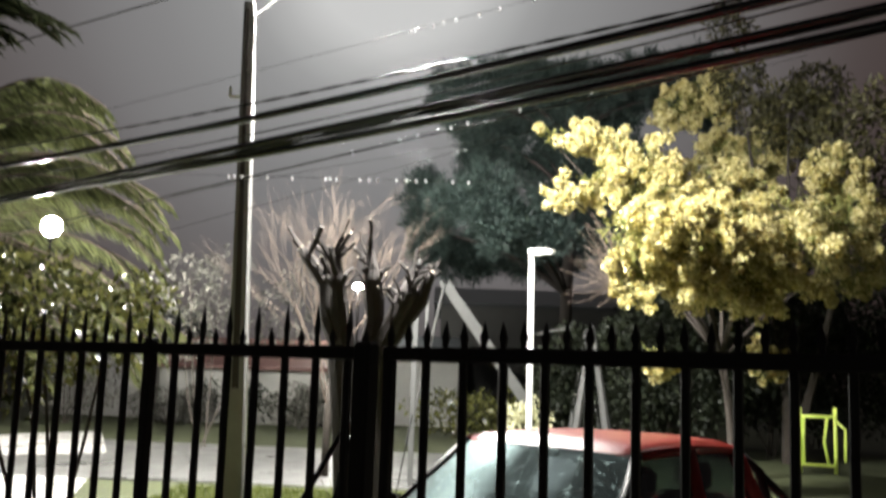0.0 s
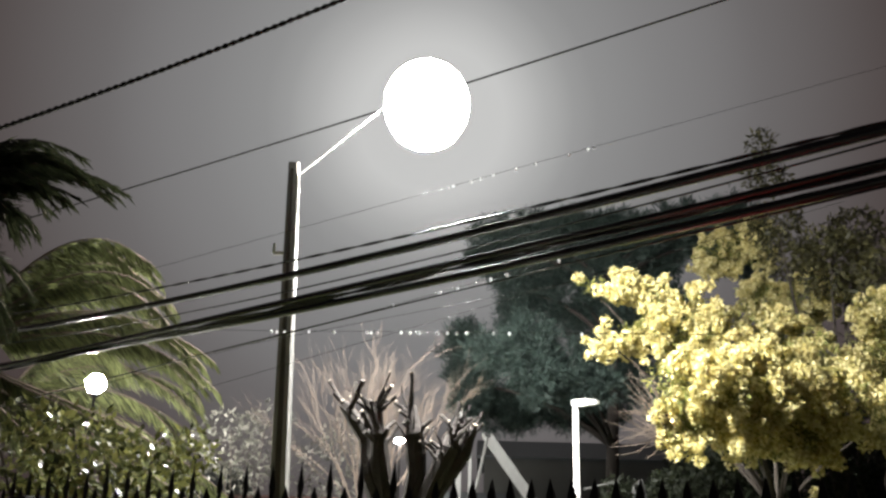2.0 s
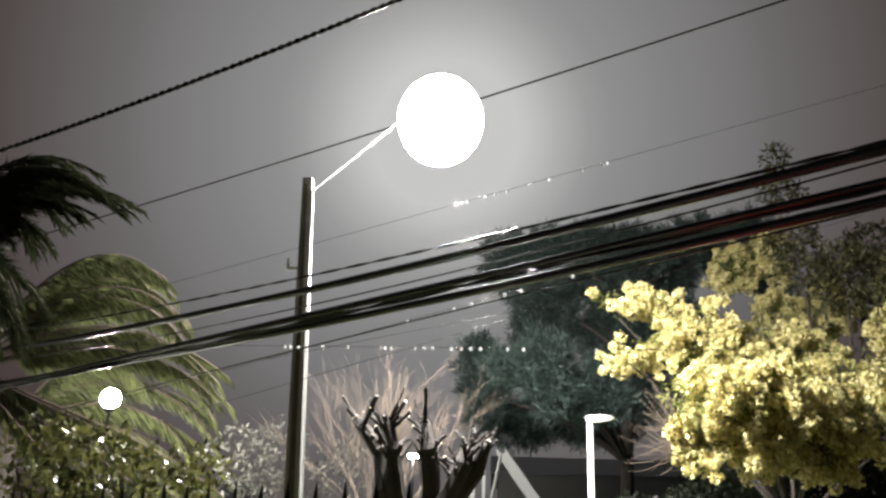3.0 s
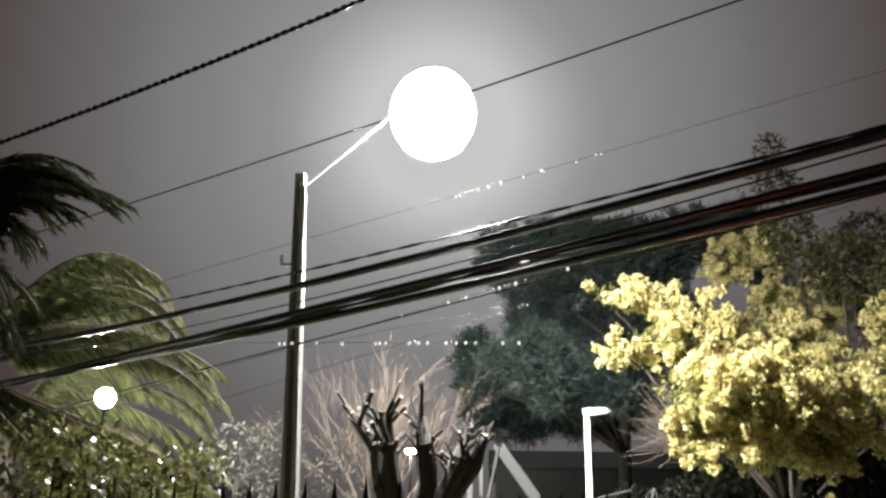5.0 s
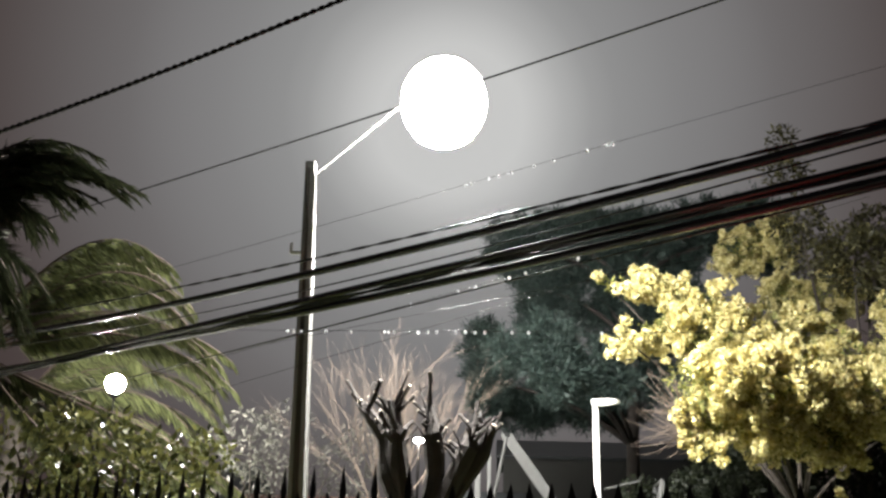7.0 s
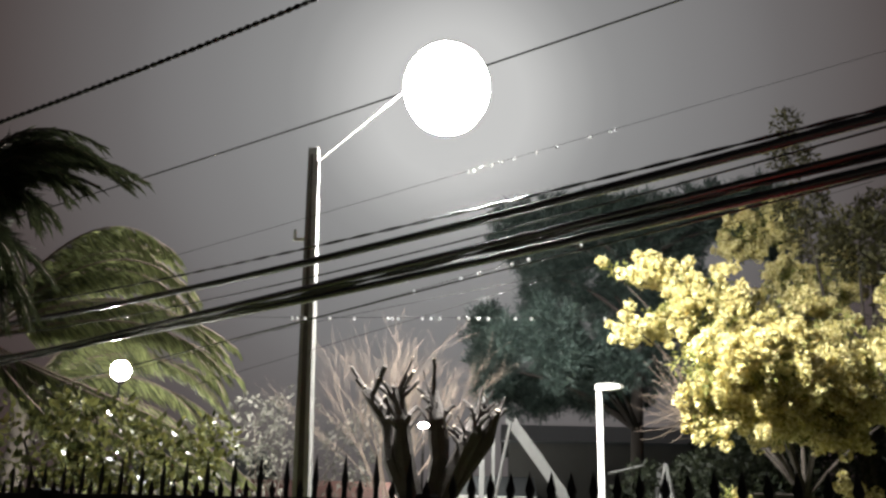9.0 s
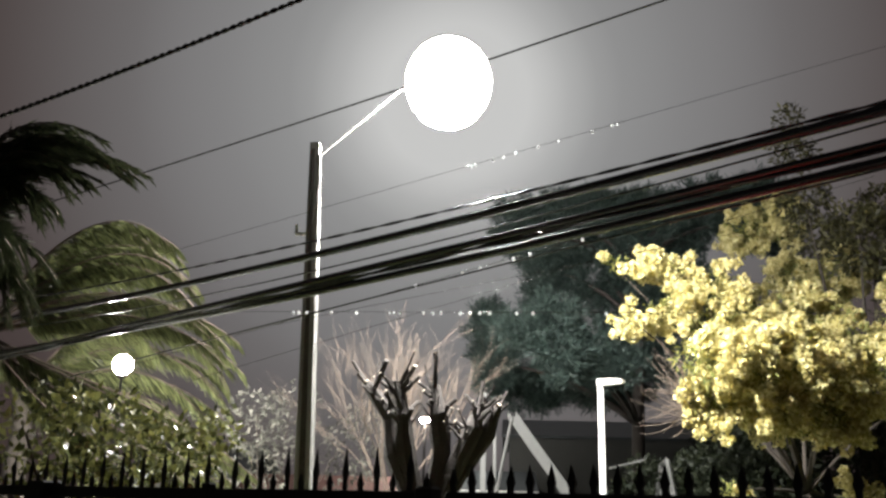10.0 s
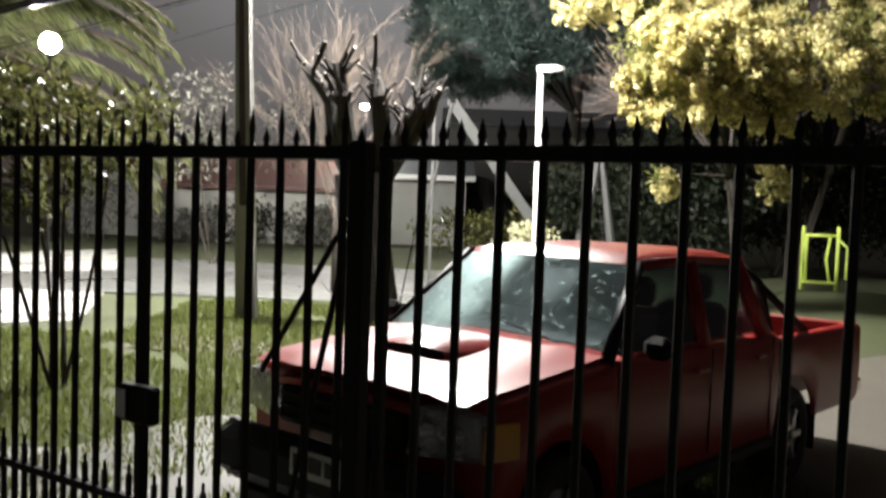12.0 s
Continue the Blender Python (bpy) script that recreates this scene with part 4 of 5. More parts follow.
# mimosa's unlit upper crown, added as a tree with shade in its leaves
DIM_MIMOSA = leaf_mat("shaded_mimosa_leaves", (0.026, 0.026, 0.011), (0.085, 0.078, 0.028), rough=0.6, through_light=0.2)
bush("shaded_mimosa_crown", "mimosa's unlit upper crown as an added tree, shade in its colour", "tree", (9.36, 24.79, 2.95),
     [(*(9.27, 26.95, 9.92), 0.98, 0.85, 0.73), (*(10.52, 26.49, 9.46), 1.12, 1.10, 1.08), (*(11.04, 26.81, 10.94), 1.00, 0.83, 0.66), (*(10.32, 22.00, 7.25), 1.46, 1.88, 2.29), (*(9.24, 24.30, 9.15), 1.1, 1.0, 1.0), (*(8.15, 25.21, 10.55), 0.8, 0.8, 0.5), (8.86, 28.0, 13.0, 0.75, 0.6, 0.5), (8.80, 28.0, 14.1, 0.45, 0.4, 0.55)],
     9000, 0.20, 0.07, DIM_MIMOSA, 6, seed=51)

# evergreens at the park's edge, shadow put into their near-black leaves
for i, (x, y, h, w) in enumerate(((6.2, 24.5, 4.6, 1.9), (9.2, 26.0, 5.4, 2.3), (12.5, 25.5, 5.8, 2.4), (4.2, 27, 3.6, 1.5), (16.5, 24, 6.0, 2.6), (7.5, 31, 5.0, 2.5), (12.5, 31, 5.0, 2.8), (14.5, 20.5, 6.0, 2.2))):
    bush("dark_tree", "dense evergreen, the unlit park's shadow put into its leaf colour", "tree", (x, y, 0), [(x, y, h * 0.55, w, w * 0.9, h * 0.42), (x + w * 0.4, y, h * 0.75, w * 0.6, w * 0.6, h * 0.25), (x - w * 0.5, y + 0.2, h * 0.4, w * 0.6, w * 0.6, h * 0.3)], 9000, 0.17, 0.08, DARK_LEAF, 5, seed=60 + i)
for i, (x, y, h, w) in enumerate(((0.6, 30, 1.5, 1.6), (2.9, 29, 1.7, 1.3), (-4.0, 33, 1.4, 1.6), (-7.5, 34, 1.6, 1.6))):
    bush("garden_shrub", "low green garden shrub across the street", "shrub", (x, y, 0), [(x, y, h * 0.5, w, w * 0.7, h * 0.5), (x + w * 0.5, y, h * 0.45, w * 0.6, w * 0.6, h * 0.5)], 1500, 0.16, 0.08, SHRUB if i < 2 else DARK_LEAF, 4, seed=80 + i)
for i, (x, y, h, w) in enumerate(((-9.2, 32.2, 1.2, 1.5), (-4.6, 32.0, 1.5, 1.2), (-12.4, 31.5, 2.4, 1.7))):
    bush("hedge_shrub", "loose grey-green hedge shrub before a house wall", "shrub", (x, y, 0), [(x, y, h * 0.5, w, w * 0.5, h * 0.5), (x + w * 0.6, y, h * 0.6, w * 0.6, w * 0.5, h * 0.45)], 1700, 0.14, 0.06, GREY_LEAF, 4, seed=120 + i)
FL = (1.75, 19.92, 1.24)
bush("flowering_shrub", "small shrub with pale flowers beyond the pickup", "shrub", FL, [(*FL, 0.35, 0.3, 0.16), (FL[0] + 0.25, FL[1], FL[2] - 0.3, 0.5, 0.4, 0.5)], 700, 0.09, 0.07, PALE_FLOWER, 4, seed=90)


# ---- houses across the street ----
def house(name, label, x0, x1, y, depth, eave, ridge, wall_mat, roof_mat, windows=(), fascia=None):
    t = thing(name, label, "house", (x0, y, 0))
    w = x1 - x0
    part("wall", Shape().box((w / 2, depth / 2, eave / 2 - 0.05), (w, depth, eave + 0.1)), wall_mat, t)
    o = 0.35
    sec = lambda xx: [(xx, -o, eave - 0.05), (xx, depth / 2, ridge), (xx, depth + o, eave - 0.05), (xx, depth + o, eave + 0.07), (xx, depth / 2, ridge + 0.12), (xx, -o, eave + 0.07)]
    part("roof", Shape().loft([sec(-o), sec(w + o)], close=True), roof_mat, t)
    if fascia:
        part("fascia", Shape().box((w / 2, -o - 0.03, eave - 0.02), (w + 2 * o, 0.05, 0.20), bev=0.008), fascia, t, "pale painted fascia board")
    for wx, wz, ww, wh in windows:
        win = part("window", Shape().box((wx, -0.012, wz), (ww + 0.12, 0.05, wh + 0.12), bev=0.01), BLACK_PLASTIC, t)
        part("pane", Shape().box((wx, -0.045, wz), (ww, 0.012, wh)), HOUSE_GLASS, win)
    return t


house("house", "low house with a rusty red sheet roof", -10.0, -4.0, 34, 7, 1.95, 3.0, PLASTER, ROOF_RED)
house("house", "low dark house with a pale fascia board", -2.6, 0.8, 36, 7, 2.6, 3.4, PLASTER, ROOF_DARK, (), WHITE_PAINT)
house("house", "long dark shed building behind the trees", 0.1, 11.5, 42, 10, 5.1, 6.2, DARK_WALL, ROOF_DARK)
house("house", "pale low house behind bare branches", -14.5, -10.4, 36, 7, 2.8, 4.2, PLASTER_PALE, ROOF_DARK)
dg0, dg1 = Vector((0.11, 26.01, 4.45)), Vector((1.43, 25.96, 2.64))
dg1 = dg0 + (dg1 - dg0) * 1.9
sl = thing("slide", "long pale steel playground slide", "slide", (dg1.x, dg1.y, 0))
a, b = dg0 - Vector((dg1.x, dg1.y, 0)), dg1 - Vector((dg1.x, dg1.y, 0))
part("chute", Shape().loft([[Vector(p) + Vector(q) for q in ((-0.13, 0, 0), (0.13, 0, 0), (0.13, 0, 0.14), (0.10, 0, 0.14), (0.10, 0, 0.03), (-0.10, 0, 0.03), (-0.10, 0, 0.14), (-0.13, 0, 0.14))] for p in (a, lerp(a, b, 0.5), b)], close=True), DULL_STEEL, sl)
part("ladder", Shape().tube([a, (a.x - 0.9, a.y, 0)], 0.05, 6).tube([(a.x, a.y + 0.3, a.z), (a.x - 0.9, a.y + 0.3, 0)], 0.05, 6), DULL_STEEL, sl)
wp = Vector((-0.44, 17.00, 4.06))
wpost = thing("wooden_post", "grey weathered post with a shorter stay", "post", (wp.x, wp.y, 0))
part("post", Shape().box((0, 0, wp.z / 2 - 0.05), (0.10, 0.10, wp.z + 0.1), bev=0.01), DULL_STEEL, wpost)
part("stay", Shape().box((0.20, 0.0, wp.z / 2 - 0.35), (0.06, 0.06, wp.z - 0.5), bev=0.01), DULL_STEEL, wpost)
# pale swing frame in the park
sw = Vector((3.89, 23.68, 3.29))
swing = thing("swing_frame", "pale steel swing frame in the park", "swing", (sw.x, sw.y, 0))
for dx in (-0.5, 0.5):
    part("leg", Shape().tube([(0, 0, sw.z), (dx, 0.0, -0.05)], [0.06, 0.13], 6), DULL_STEEL, swing)
    part("leg", Shape().tube([(0.25, 2.6, sw.z), (0.25 + dx, 2.6, -0.05)], 0.05, 6), DULL_STEEL, swing)
part("crossbar", Shape().tube([(0, 0, sw.z), (0.25, 2.6, sw.z)], 0.05, 6), DULL_STEEL, swing)
part("canopy", Shape().box((-0.95, 0.2, sw.z - 0.12), (0.85, 0.5, 0.05), pose(0, 0, 0, 0, -14, 0), bev=0.01), DULL_STEEL, swing)
# far street lamps
for p, r in (((-3.33, 37.88, 5.39), 0.20),):
    fl = thing("far_street_lamp", "small lit street lamp far down the street", "street lamp", (p[0], p[1], 0))
    part("post", Shape().tube([(0, 0.1, -0.1), (0, 0.1, p[2])], 0.06, 6), IRON, fl)
    part("lamp_head", Shape().ball((0, 0, p[2]), r, 6, 12, 0.45), FAR_GLOW, fl, "lit lamp head", smooth=True)

# ---- outdoor exercise frame ----
EB = (9.13, 22.31, 0.00)
ex = thing("exercise_frame", "lime green steel outdoor exercise frame on grass", "exercise frame", (EB[0], EB[1], 0), -20)
for x in (-0.48, 0.30):
    part("upright", Shape().tube([(x, 0, -0.05), (x, 0, 1.5)], 0.048, 8), NEON, ex, smooth=True)
part("crossbar", Shape().tube([(-0.48, 0, 1.28), (0.30, 0, 1.28)], 0.042, 8), NEON, ex, smooth=True)
part("footrest", Shape().box((-0.1, -0.05, 0.16), (0.75, 0.35, 0.06), bev=0.02), NEON, ex)
part("lever", Shape().tube([(0.12, 0, 1.25), (0.05, -0.05, 0.7), (0.14, -0.1, 0.2)], 0.036, 8), NEON, ex, smooth=True)
part("lever", Shape().tube([(0.30, 0, 1.2), (0.52, 0.0, 1.0), (0.50, -0.1, 0.25)], 0.036, 8), NEON, ex, smooth=True)
part("lever", Shape().tube([(-0.40, 0, 1.25), (-0.40, -0.1, 0.2)], 0.042, 8), NEON, ex, smooth=True)

# ---- red pickup ----
TX, TY, TA = -0.563, 4.26, -130.9
truck = thing("pickup_truck", "wet red double-cab pickup parked behind the fence", "pickup truck", (TX, TY, 0), TA)
truck.matrix_world = pose(TX, TY, 0.0, 0, -1.03, TA) @ Matrix.Diagonal((0.961, 1.0, 1.0, 1.0))
FWX, RWX, WR, BED = -0.88, -3.95, 0.355, 1.80


def arch(x, sill):
    z = sill
    for c in (FWX, RWX):
        d = 0.43 ** 2 - (x - c) ** 2
        if d > 0:
            z = max(z, 0.36 + math.sqrt(d))
    return z


def body_stations(x0, x1, step, sill, half, belt, top_half, lid=True):
    """Side-to-side sections from sill to belt; half, belt, top_half follow x."""
    n = int(round((x0 - x1) / step))
    secs = []
    for i in range(n + 1):
        x = x0 + (x1 - x0) * i / n
        z0, h, zb, t = arch(x, sill), half(x), belt(x), top_half(x)
        z0 = min(z0, zb - 0.12)
        zm = z0 + (zb - z0) * 0.55
        inner = [(x, t, zb), (x, t * 0.5, zb + 0.012)] if lid else [(x, t, zb), (x, t - 0.01, 0.86)]
        row = [(x, h - 0.03, z0), (x, h, z0 + 0.05), (x, h + 0.012, zm), (x, h - 0.01, zb - 0.07), (x, h - 0.035, zb - 0.02), *inner]
        secs.append(row + [(px, -py, pz) for px, py, pz in reversed(row)])
    return secs


def front_half(x):
    return 0.83 - 0.10 * max(0.0, (x + 0.45) / 0.4) ** 2 if x > -0.45 else 0.83


def bonnet_z(x):
    return 1.03 + 0.115 * min(1.0, max(0.0, (-x - 0.16) / 1.2)) - (0.05 * ((x + 0.34) / 0.2) ** 2 if x > -0.34 else 0)


part("front_body", Shape().loft(body_stations(-0.31, -1.36, 0.05, 0.42, front_half, bonnet_z, lambda x: front_half(x) - 0.12)), RED_PAINT, truck, "red front wings and bonnet sides", smooth=True)
part("cab_body", Shape().loft(body_stations(-1.36, -3.56, 0.055, 0.36, lambda x: 0.835, lambda x: 1.14, lambda x: 0.74, False)), RED_PAINT, truck, smooth=True)
# bonnet with its scoop
bon = []
for i in range(12):
    x = -0.20 - 1.12 * i / 11
    z = bonnet_z(x) + 0.012
    h = front_half(x) - 0.07
    bon.append([(x, h * q, z + 0.028 * (1 - q * q) + (0.012 if 0.55 < abs(q) < 0.8 else 0)) for q in (1, 0.82, 0.7, 0.55, 0.3, 0, -0.3, -0.55, -0.7, -0.82, -1)])
bonnet = part("bonnet", Shape().loft(bon, caps=False), RED_PAINT, truck, "wet red bonnet with beads of rain", smooth=True)
sc = []
for x, zt, hw in ((-0.66, 0.055, 0.25), (-0.72, 0.065, 0.26), (-0.95, 0.05, 0.26), (-1.16, 0.015, 0.25)):
    z = bonnet_z(x) + 0.02
    sc.append([(x, hw, z), (x, hw - 0.04, z + zt), (x, 0, z + zt + 0.015), (x, -hw + 0.04, z + zt), (x, -hw, z)])
part("bonnet_scoop", Shape().loft(sc, caps=False), RED_PAINT, bonnet, smooth=True)
part("scoop_mouth", Shape().box((-0.665, 0, bonnet_z(-0.66) + 0.05), (0.03, 0.40, 0.034), bev=0.010), BLACK_PLASTIC, bonnet, "black scoop mouth")
# bed
bed = []
for i in range(40):
    x = -3.60 - BED * i / 39
    z0 = arch(x, 0.44)
    row = [(x, 0.80, z0), (x, 0.825, z0 + 0.05), (x, 0.835, (z0 + 1.08) / 2), (x, 0.825, 1.04), (x, 0.80, 1.08), (x, 0.74, 1.08), (x, 0.73, 1.03), (x, 0.73, 0.62), (x, 0.4, 0.60)]
    bed.append(row + [(px, -py, pz) for px, py, pz in reversed(row)])
part("cargo_bed", Shape().loft(bed, caps=False), RED_PAINT, truck, "open red cargo bed", smooth=True)
part("bed_front", Shape().box((-3.61, 0, 0.84), (0.04, 1.46, 0.46), bev=0.008), RED_PAINT, truck)
# black sheet added where shade lies in the bed
part("bed_shade", Shape().box((-3.62 - BED / 2, 0, 0.70), (BED - 0.08, 1.44, 0.03), bev=0.01), BLACK_PLASTIC, truck, "black sheet standing for the shade inside the bed")
part("tailgate", Shape().box((-3.59 - BED, 0, 0.83), (0.06, 1.50, 0.50), bev=0.015), RED_PAINT, truck)
part("rear_bumper", Shape().box((-3.69 - BED, 0, 0.56), (0.14, 1.64, 0.14), bev=0.03), CHROME, truck, "bright steel rear bumper")
# roof and pillars
rf = []
for x, z, h in ((-1.86, 1.585, 0.585), (-1.93, 1.635, 0.60), (-2.2, 1.66, 0.615), (-2.7, 1.672, 0.615), (-3.15, 1.66, 0.60), (-3.28, 1.635, 0.585), (-3.34, 1.59, 0.57)):
    rf.append([(x, h + 0.03, z - 0.05), (x, h + 0.01, z - 0.012), (x, h * 0.85, z + 0.005), (x, h * 0.4, z + 0.02), (x, -h * 0.4, z + 0.02), (x, -h * 0.85, z + 0.005), (x, -h - 0.01, z - 0.012), (x, -h - 0.03, z - 0.05)])
part("roof", Shape().loft(rf + [[(x, y, z - 0.05) for x, y, z in s_] for s_ in rf[-1:]], caps=False), RED_PAINT, truck, "wet red roof", smooth=True)
part("headlining", Shape().box((-2.6, 0, 1.585), (1.46, 1.20, 0.02), bev=0.005), SEAT_CLOTH, truck)
for sg in (1, -1):
    for nm, a, b, r in (("a_pillar", (-1.30, 0.775, 1.12), (-1.89, 0.61, 1.60), 0.036), ("b_pillar", (-2.42, 0.79, 1.12), (-2.50, 0.63, 1.62), 0.050), ("c_pillar", (-3.36, 0.785, 1.12), (-3.20, 0.62, 1.62), 0.060)):
        flat = lambda v: (v[0], v[1] * sg, v[2])
        part(nm, Shape().tube([flat(a), flat(lerp(a, b, 0.5)), flat(b)], [r * 1.1, r, r * 0.95], 8), RED_PAINT if nm != "a_pillar" else BLACK_PLASTIC, truck, smooth=True)
    part("roof_rail_trim", Shape().tube([(-1.9, 0.625 * sg, 1.60), (-2.5, 0.645 * sg, 1.63), (-3.22, 0.62 * sg, 1.61)], 0.03, 8), RED_PAINT, truck, smooth=True)
    for xa, xb, xc, xd in ((-1.42, -2.37, -2.44, -1.95), (-2.48, -3.30, -3.16, -2.55)):
        lo, hi = 0.785 * sg, 0.632 * sg
        q = [(xa, lo, 1.14), (xb, lo, 1.14), (xc, hi, 1.59), (xd, hi, 1.59)]
        part("side_window", Shape().add(q + [(x, y - 0.006 * sg, z) for x, y, z in q], [(0, 1, 2, 3), (7, 6, 5, 4), (0, 4, 5, 1), (1, 5, 6, 2), (2, 6, 7, 3), (3, 7, 4, 0)]), SIDE_GLASS, truck).visible_shadow = False
    for xh in (-2.28, -3.18):
        part("door_handle", Shape().box((xh, 0.862 * sg, 1.0), (0.17, 0.03, 0.035), bev=0.012), RED_PAINT, truck)
    for xs in (-1.40, -2.44, -3.40):
        part("door_seam", Shape().box((xs, 0.846 * sg, 0.80), (0.008, 0.006, 0.62)), BLACK_PLASTIC, truck)
    part("sill_trim", Shape().box((-2.42, 0.838 * sg, 0.40), (2.1, 0.05, 0.09), bev=0.02), BLACK_PLASTIC, truck)
    mir = part("door_mirror", Shape().box((-1.52, 0.95 * sg, 1.20), (0.09, 0.16, 0.12), bev=0.035), BLACK_PLASTIC, truck, "black door mirror")
    part("mirror_glass", Shape().box((-1.568, 0.95 * sg, 1.20), (0.008, 0.13, 0.09), bev=0.003), CHROME, mir)
    part("sports_bar", Shape().tube([(-3.72, 0.70 * sg, 1.08), (-3.66, 0.62 * sg, 1.45), (-3.66, 0.50 * sg, 1.54), (-3.66, 0, 1.56)], 0.035, 8), BLACK_PLASTIC, truck, smooth=True)
    part("sports_bar", Shape().tube([(-3.66, 0.62 * sg, 1.44), (-4.35, 0.72 * sg, 1.08)], 0.03, 8), BLACK_PLASTIC, truck, smooth=True)
    part("mud_flap", Shape().box((-4.42, 0.70 * sg, 0.36), (0.015, 0.24, 0.34), bev=0.004), RUBBER, truck)
    # wheels
    for wx in (FWX, RWX):
        wc = (wx, 0.70 * sg, WR)
        wheel = part("wheel", Shape().ring([(0.05, -0.09), (0.20, -0.085), (0.22, 0.0), (0.21, 0.02)] if sg < 0 else [(0.05, 0.09), (0.20, 0.085), (0.22, 0.0), (0.21, -0.02)], wc), ALLOY, truck, smooth=True)
        part("tyre", Shape().ring([(0.215, -0.10), (0.27, -0.125), (0.335, -0.115), (0.355, -0.07), (0.355, 0.07), (0.335, 0.115), (0.27, 0.125), (0.215, 0.10)], wc), RUBBER, wheel, smooth=True)
        hub = Shape()
        for i in range(6):
            a = i * math.pi / 3
            hub.box((wc[0] + 0.125 * math.cos(a), wc[1] + 0.095 * sg, wc[2] + 0.125 * math.sin(a)), (0.17, 0.03, 0.055), pose(0, 0, 0, 0, -math.degrees(a), 0), bev=0.008)
        part("spokes", hub, ALLOY, wheel)
    part("wheel_arch_liner", Shape().ring([(0.40, -0.12), (0.42, -0.12), (0.42, 0.10), (0.40, 0.10)], (FWX, 0.68 * sg, 0.38), sides=20), BLACK_PLASTIC, truck)
    # headlamp with amber corner
    hl = part("headlamp", Shape().loft([[(-0.28, 0.47 * sg, 0.785), (-0.33, 0.82 * sg, 0.795), (-0.33, 0.81 * sg, 0.985), (-0.28, 0.50 * sg, 1.0)], [(-0.10, 0.47 * sg, 0.785), (-0.20, 0.80 * sg, 0.795), (-0.225, 0.79 * sg, 0.975), (-0.15, 0.50 * sg, 0.99)]], close=True), LENS_GLASS, truck, "clear headlamp glass")
    hl.visible_shadow = False
    # white back stands in for light caught by the silvery housing
    part("lamp_back", Shape().loft([[(-0.29, 0.45 * sg, 0.775), (-0.325, 0.78 * sg, 0.785), (-0.325, 0.77 * sg, 0.965), (-0.29, 0.48 * sg, 0.98)], [(-0.255, 0.45 * sg, 0.775), (-0.305, 0.77 * sg, 0.785), (-0.305, 0.76 * sg, 0.955), (-0.255, 0.48 * sg, 0.97)]], close=True), PLATE_WHITE, hl, "white lamp housing, the reflector's brightness put into its colour")
    for yy, rr in ((0.54, 0.080), (0.68, 0.062)):
        part("reflector", Shape().ring([(0.008, 0.0), (rr * 0.6, 0.012), (rr, 0.045)], (0, 0, 0), sides=18), CHROME, hl, "bright reflector bowl", smooth=True, at=pose(-0.245 - 0.02 * (yy > 0.6), yy * sg, 0.87, 0, 0, -90))
    part("indicator", Shape().loft([[(-0.24, 0.785 * sg, 0.785), (-0.44, 0.835 * sg, 0.79), (-0.44, 0.83 * sg, 0.945), (-0.26, 0.78 * sg, 0.955)], [(-0.22, 0.815 * sg, 0.785), (-0.43, 0.862 * sg, 0.79), (-0.43, 0.855 * sg, 0.945), (-0.24, 0.81 * sg, 0.955)]], close=True), AMBER, hl, "amber indicator lens")
    part("fog_lamp", Shape().ring([(0.0, 0.02), (0.05, 0.015), (0.065, 0.0)], (0, 0, 0), sides=16), CHROME, truck, smooth=True, at=pose(0.02, 0.55 * sg, 0.50, 90, 0, -90))
    part("wiper", Shape().tube([(-1.31, 0.52 * sg, 1.165), (-1.38, 0.10 * sg, 1.22), (-1.42, -0.04 * sg, 1.25)], 0.009, 5), BLACK_PLASTIC, truck)
ws = []
for t in (0, 0.5, 1):
    x, z, h, bowx = -1.29 - 0.575 * t, 1.15 + 0.45 * t, 0.755 - 0.165 * t, 0.07 - 0.02 * t
    ws.append([(x + bowx * (1 - q * q), h * q, z) for q in (-1, -0.6, -0.2, 0.2, 0.6, 1)])
sh = Shape()
for o in (0.0, -0.006):
    sh.loft([[(x + o, y, z + o) for x, y, z in r_] for r_ in ws], caps=False)
part("windscreen", sh, WINDSCREEN, truck, "rain-streaked windscreen", smooth=True).visible_shadow = False
part("rear_window", Shape().box((-3.36, 0, 1.36), (0.008, 1.16, 0.40), pose(0, 0, 0, 0, 14, 0)), SIDE_GLASS, truck).visible_shadow = False
part("cab_floor", Shape().box((-2.46, 0, 0.87), (2.16, 1.44, 0.03)), SEAT_CLOTH, truck)
part("dashboard", Shape().box((-1.56, 0, 1.06), (0.42, 1.42, 0.16), bev=0.05), SEAT_CLOTH, truck)
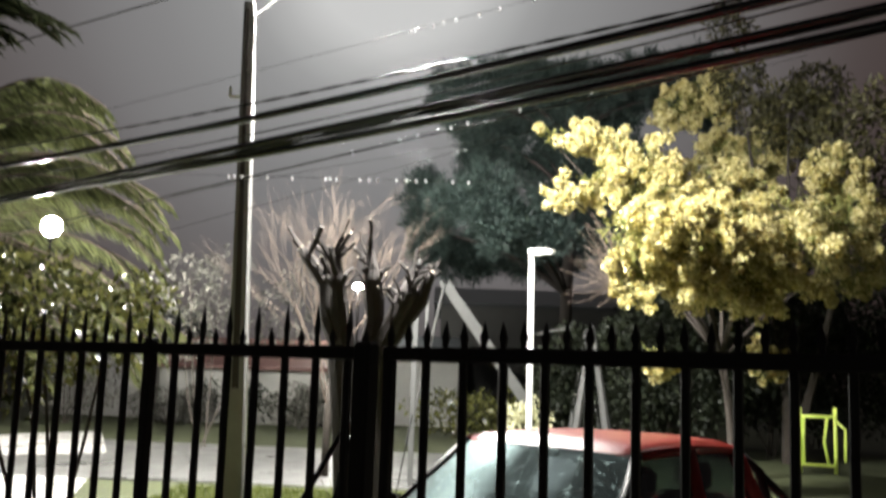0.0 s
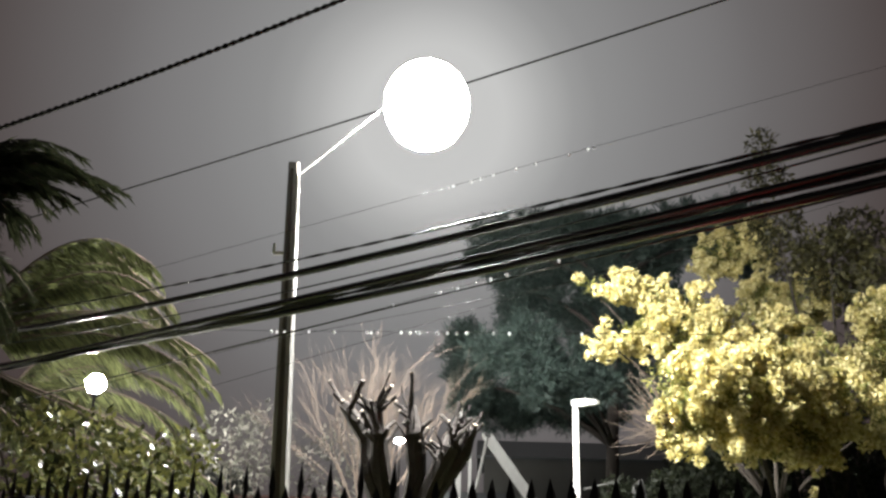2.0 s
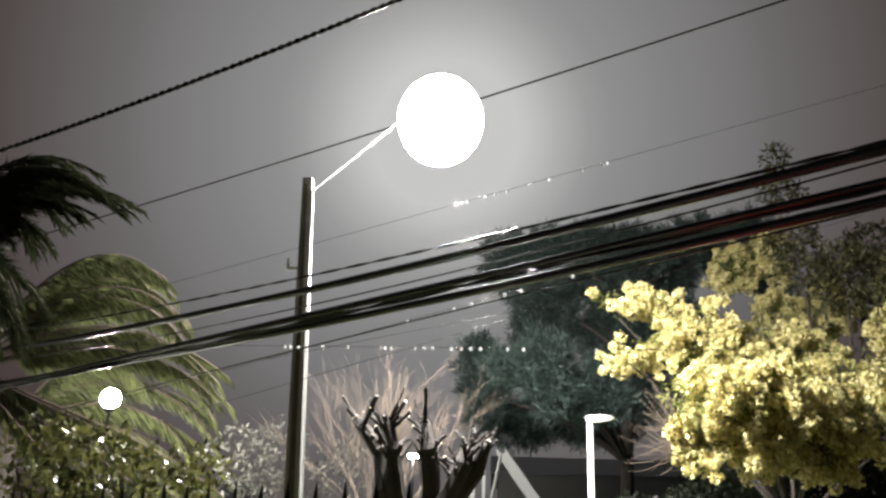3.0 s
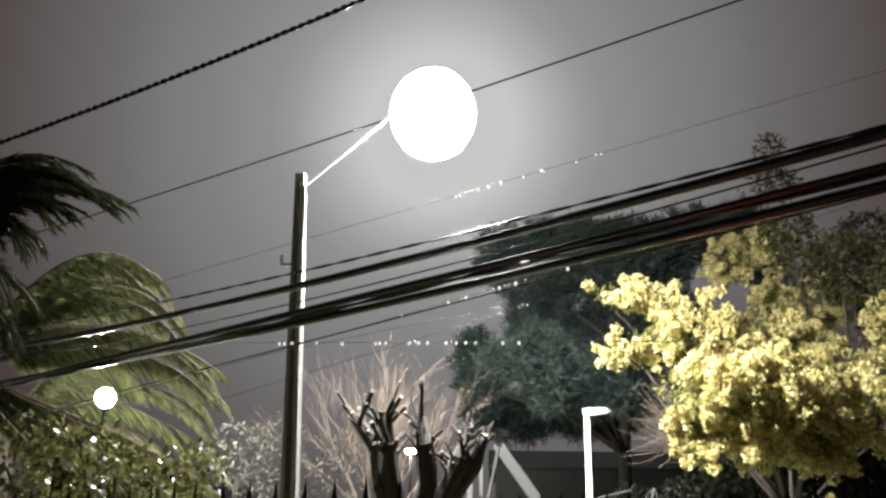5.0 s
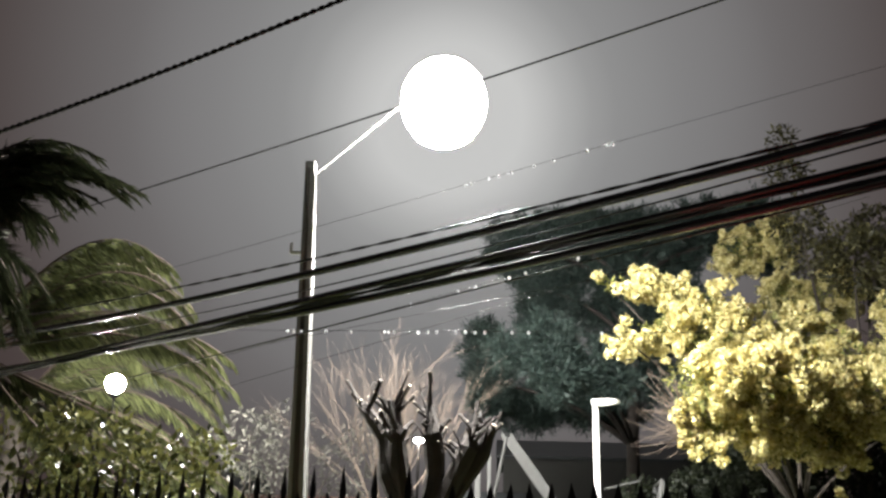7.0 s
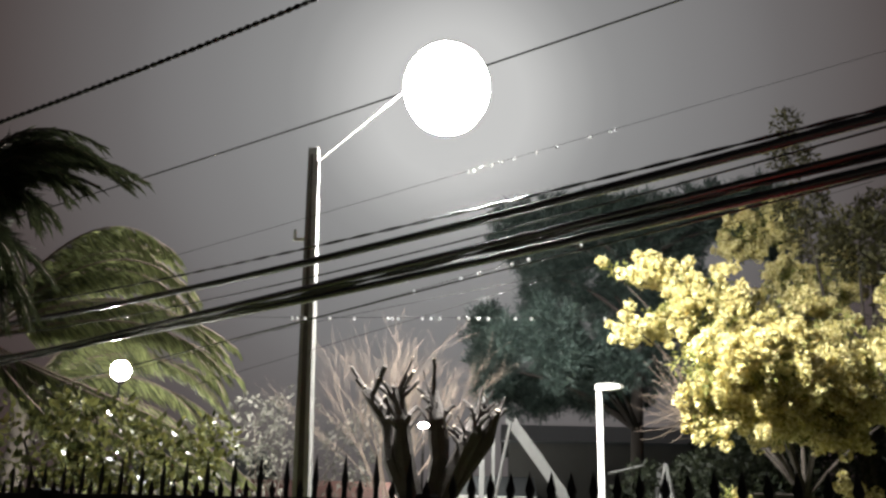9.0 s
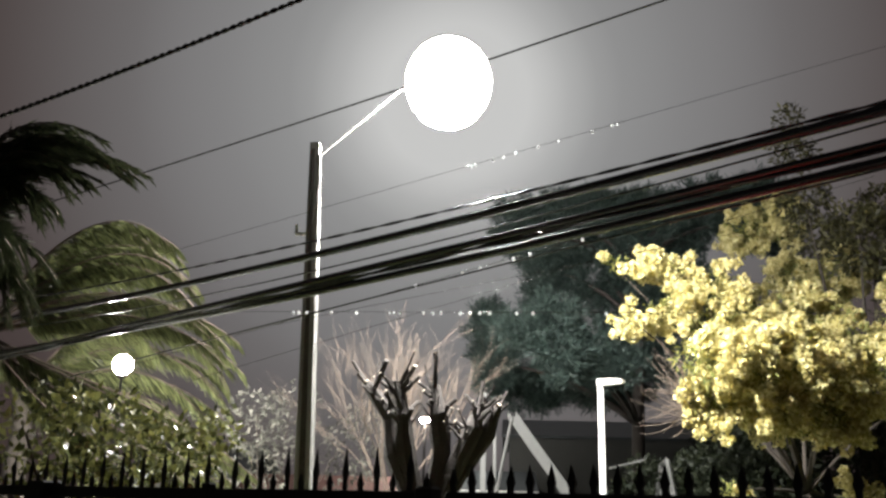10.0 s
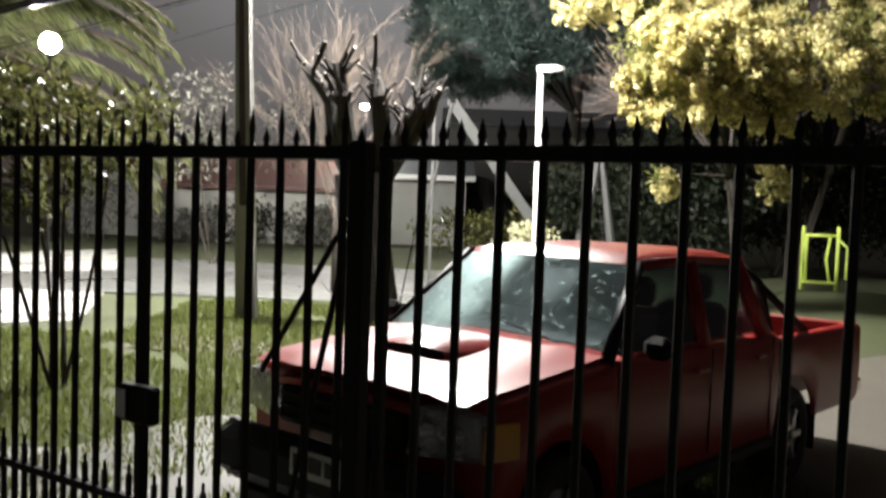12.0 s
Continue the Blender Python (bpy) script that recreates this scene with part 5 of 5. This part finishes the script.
for y in (0.38, -0.38):
    for x in (-2.25, -3.05):
        part("seat", Shape().box((x, y, 1.02), (0.16, 0.5, 0.62), pose(0, 0, 0, 0, -12, 0), bev=0.05).box((x - 0.07, y, 1.42), (0.09, 0.26, 0.18), bev=0.04).box((x + 0.25, y, 0.74), (0.5, 0.5, 0.14), bev=0.04), SEAT_CLOTH, truck)
part("steering_wheel", Shape().ring([(0.17, -0.012), (0.19, 0.0), (0.17, 0.012), (0.165, 0)], (0, 0, 0), sides=20), BLACK_PLASTIC, truck, at=pose(-1.82, 0.38, 1.10, 0, 25, 90))
part("rear_view_mirror", Shape().box((-1.92, 0, 1.50), (0.03, 0.22, 0.07), bev=0.015), BLACK_PLASTIC, truck)
part("nose_panel", Shape().loft([[(-0.17, y, 0.985), (-0.13, y, 0.975), (-0.14, y, 0.95), (-0.30, y, 0.95), (-0.32, y, 0.99)] for y in (-0.46, -0.2, 0.2, 0.46)], close=True), RED_PAINT, truck, smooth=True)
part("grille", Shape().box((-0.16, 0, 0.86), (0.08, 0.84, 0.19), bev=0.015), BLACK_PLASTIC, truck, "black grille")
for i in range(3):
    part("grille_bar", Shape().box((-0.113, 0, 0.80 + 0.06 * i), (0.02, 0.80, 0.018), bev=0.004), BLACK_PLASTIC, truck)
part("front_bumper", Shape().box((-0.08, 0, 0.58), (0.20, 1.66, 0.30), bev=0.08), BLACK_PLASTIC, truck, "black front bumper")
part("skid_plate", Shape().box((-0.14, 0, 0.36), (0.18, 1.3, 0.14), bev=0.03), BLACK_PLASTIC, truck)
part("chassis", Shape().box((-2.6, 0, 0.47), (4.6, 0.9, 0.16), bev=0.03), BLACK_PLASTIC, truck)
plate = part("number_plate", Shape().box((0.045, 0.05, 0.655), (0.014, 0.36, 0.13), bev=0.004), PLATE_WHITE, truck, "white plate with dark bars")
for i in range(3):
    part("plate_bar", Shape().box((0.054, -0.06 + 0.11 * i, 0.66), (0.004, 0.085, 0.07)), PLATE_INK, plate)
part("aerial", Shape().tube([(-1.32, -0.74, 1.13), (-1.5, -0.76, 1.75)], 0.004, 5), BLACK_PLASTIC, truck)
